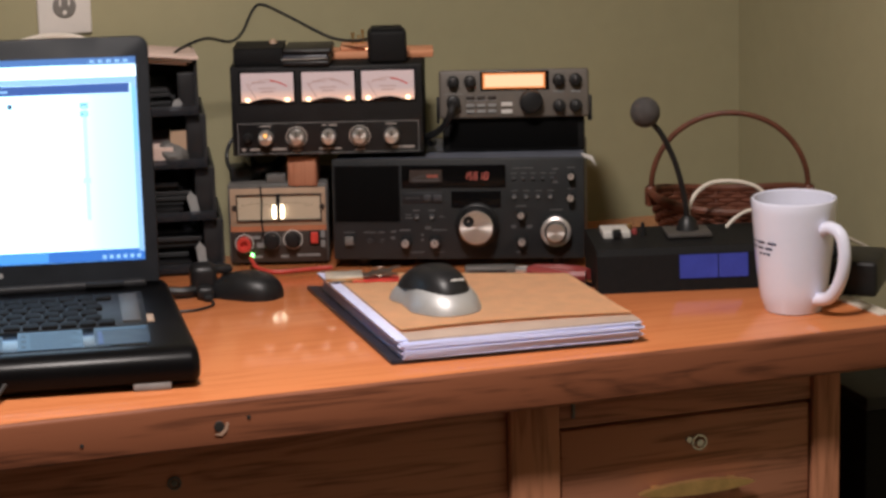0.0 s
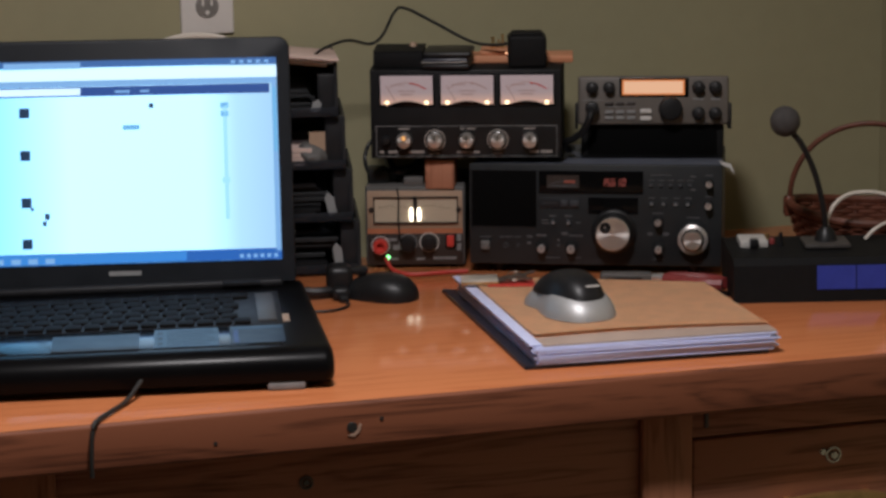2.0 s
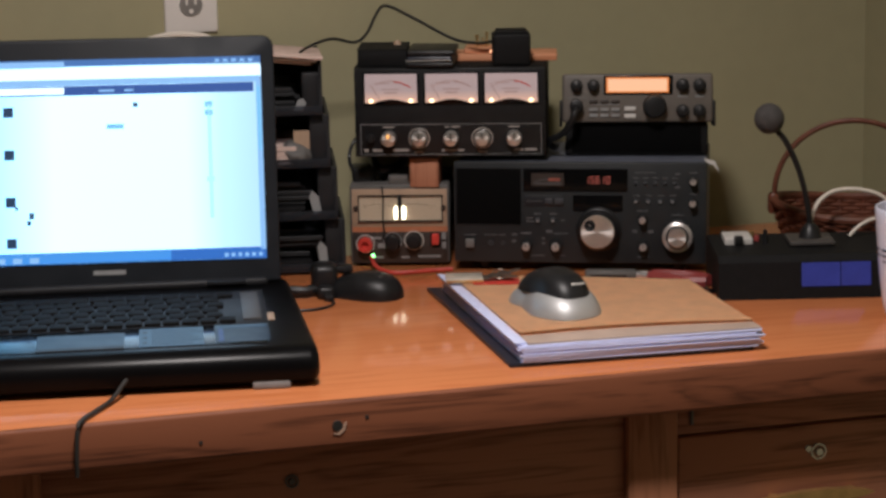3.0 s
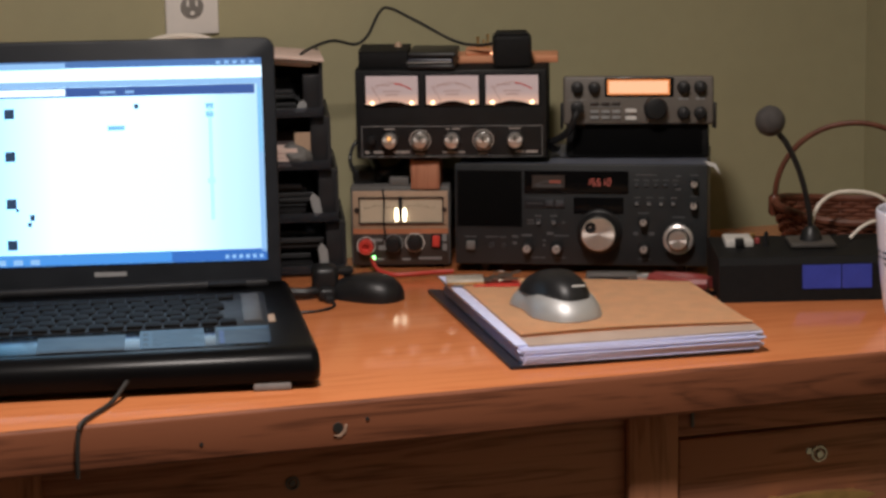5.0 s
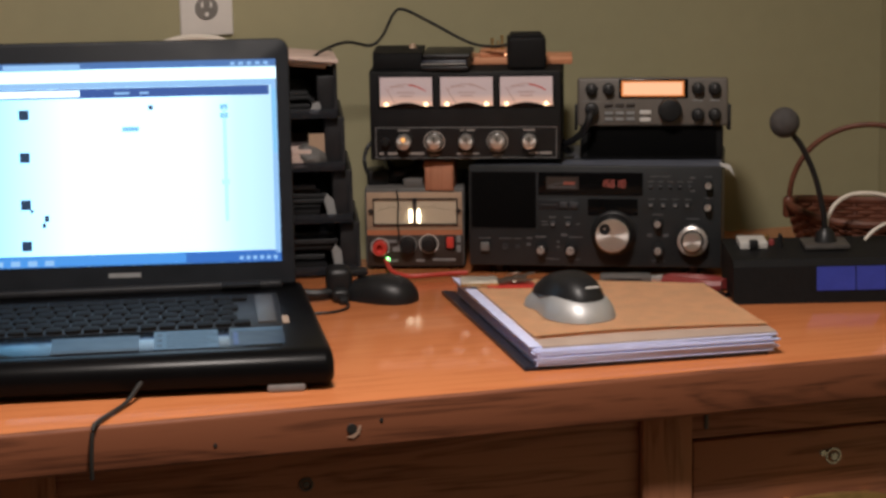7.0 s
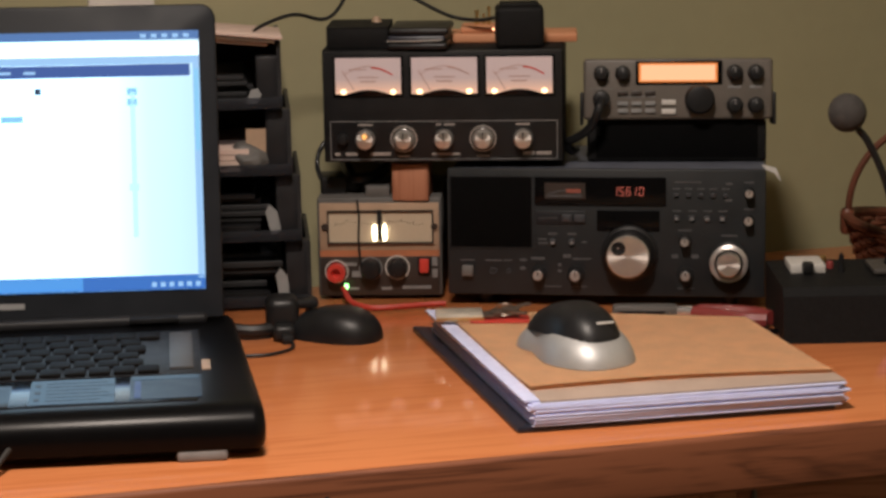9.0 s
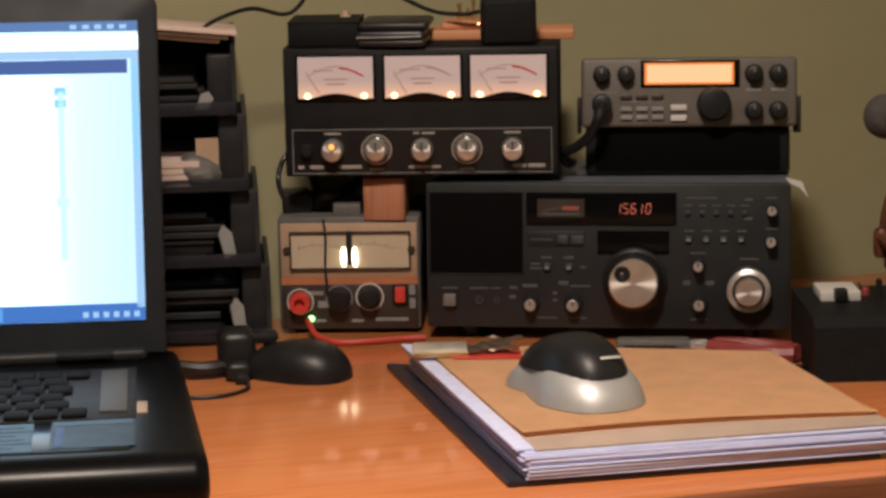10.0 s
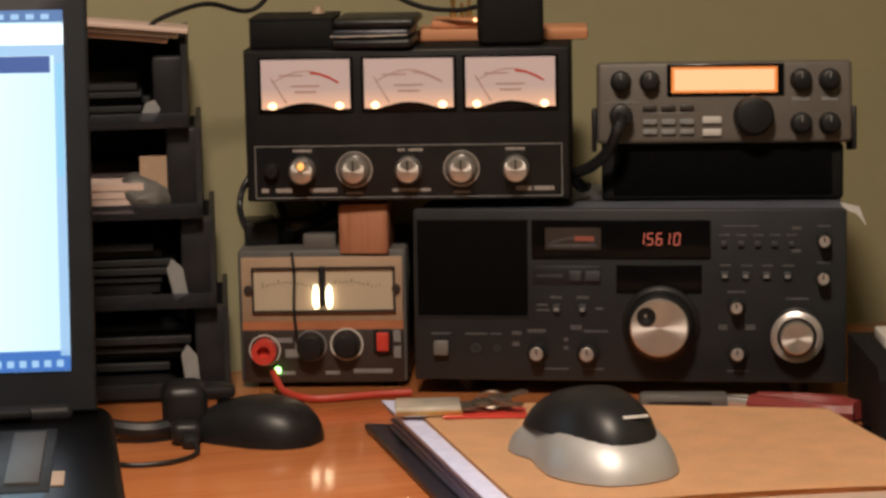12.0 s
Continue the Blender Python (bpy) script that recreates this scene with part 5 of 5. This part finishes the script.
# ---- mug ----
def build_mug():
    m = thing("mug", pose(0.440, 3.198, Z0, 0, 0, 0), "tall white tapered coffee mug with dark print", "mug")
    hgt, rt, rb = 0.150, 0.0560, 0.0385
    out = [(0, 0.002), (rb * 0.86, 0.002), (rb * 0.90, 0), (rb * 0.97, 0.001), (rb, 0.005)]
    for k in range(1, 13):
        s = k / 12
        out.append((rb + (rt - rb) * (s ** 0.56), 0.005 + (hgt - 0.008) * s))
    out += [(rt - 0.0008, hgt - 0.0006), (rt - 0.0022, hgt), (rt - 0.0040, hgt - 0.0012)]
    inn = [(r - 0.0042, z) for r, z in out[4:17]][::-1]
    inn = [(r, max(z, 0.010)) for r, z in inn] + [(0, 0.009)]
    part("cup", lathe(out + inn, 56), PORC, m, "white glazed cup")
    part("coffee", lathe([(0, 0.108), (rb + (rt - rb) * 0.78 - 0.0042, 0.108), (rb + (rt - rb) * 0.78 - 0.0042, 0.109), (0, 0.109)], 40), BROWN, m)
    h = [(0.046, 0, 0.112), (0.066, 0, 0.119), (0.084, 0, 0.111), (0.090, 0, 0.084), (0.082, 0, 0.051), (0.064, 0, 0.027), (0.038, 0, 0.019)]
    hb = tube(h, 0.0085, seg=14, n=8)
    hb.transform(pose(0, 0, 0, 0, 0, -52))
    part("handle", hb, PORC, m, "thick looped handle")
    # three short lines of print bent round the cup
    for z, a0, a1 in ((0.0955, -178, -118), (0.0880, -174, -126), (0.0805, -156, -132)):
        bm = bmesh.new()
        n = 12
        s = (z - 0.005) / (hgt - 0.008)
        rr = rb + (rt - rb) * s ** 0.56 + 0.0004
        lo, hi = [], []
        for k in range(n + 1):
            a = radians(a0 + (a1 - a0) * k / n)
            lo.append(bm.verts.new((rr * math.cos(a), rr * math.sin(a), z)))
            hi.append(bm.verts.new(((rr + 0.0006) * math.cos(a), (rr + 0.0006) * math.sin(a), z + 0.0030)))
        for k in range(n):
            if k % 4 != 3:
                bm.faces.new((lo[k], lo[k + 1], hi[k + 1], hi[k]))
        bmesh.ops.solidify(bm, geom=bm.faces[:], thickness=0.0003)
        part("print_line", bm, INK, m)


build_mug()


# ---- wall outlet ----
def build_outlet():
    wp = DESK.inverted() @ Vector((-0.5619, 3.6254, 1.1383))
    o = thing("wall_outlet", DESK @ pose(wp.x, YF, wp.z), "white duplex wall outlet with a plug cord", "outlet")
    part("plate", box(0.078, 0.006, 0.122, (-0.039, -0.006, -0.061), 0.003, 3), PLATE, o, "white cover plate")
    for z in (-0.0195, 0.0195):
        f = part("receptacle", lathe([(0, 0), (0.0168, 0), (0.0168, 0.0015), (0.0160, 0.0022), (0, 0.0022)], 28, pose(0, -0.0058, z, 90, 0, 0)), mat("grey_receptacle", (0.20, 0.185, 0.17), 0.5), o, "grey round receptacle")
        part("slot", box(0.003, 0.0012, 0.009, (-0.0078, -0.0088, z + 0.001)), PLATE, f)
        part("slot", box(0.003, 0.0012, 0.008, (0.0050, -0.0088, z + 0.001)), PLATE, f)
        part("slot", disc(0.0032, 0.001, (0, -0.0078, z - 0.009), 12), PLATE, f)
    part("screw", disc(0.003, 0.001, (0, -0.006, 0), 12), CHROME, o)


build_outlet()
single("ivory_lamp_cord", tube([(-0.700, 3.44, 0.753), (-0.690, 3.46, 0.90), (-0.660, 3.50, 1.050), (-0.610, 3.52, 1.080), (-0.560, 3.53, 1.088), (-0.515, 3.53, 1.078), (-0.500, 3.53, 1.04), (-0.495, 3.53, 0.96)], 0.0045), IVORY, pose(0, 0, 0), "ivory cord arching up behind the laptop", "cord")
single("power_plug", box(0.030, 0.022, 0.020, (-0.015, -0.011, 0), 0.005, 3), BLACK, pose(-0.497, 3.53, 1.058, 0, 18, 10), "black plug at the end of the ivory cord", "plug")
single("front_cable", tube([(-0.535, 2.850, 0.772), (-0.548, 2.815, 0.7565), (-0.560, 2.775, 0.7545), (-0.568, 2.742, 0.7545), (-0.572, 2.730, 0.748), (-0.574, 2.726, 0.715), (-0.575, 2.728, 0.690)], 0.0028), DARKSLOT, pose(0, 0, 0), "dark brown cable hanging over the desk's front edge", "cable")
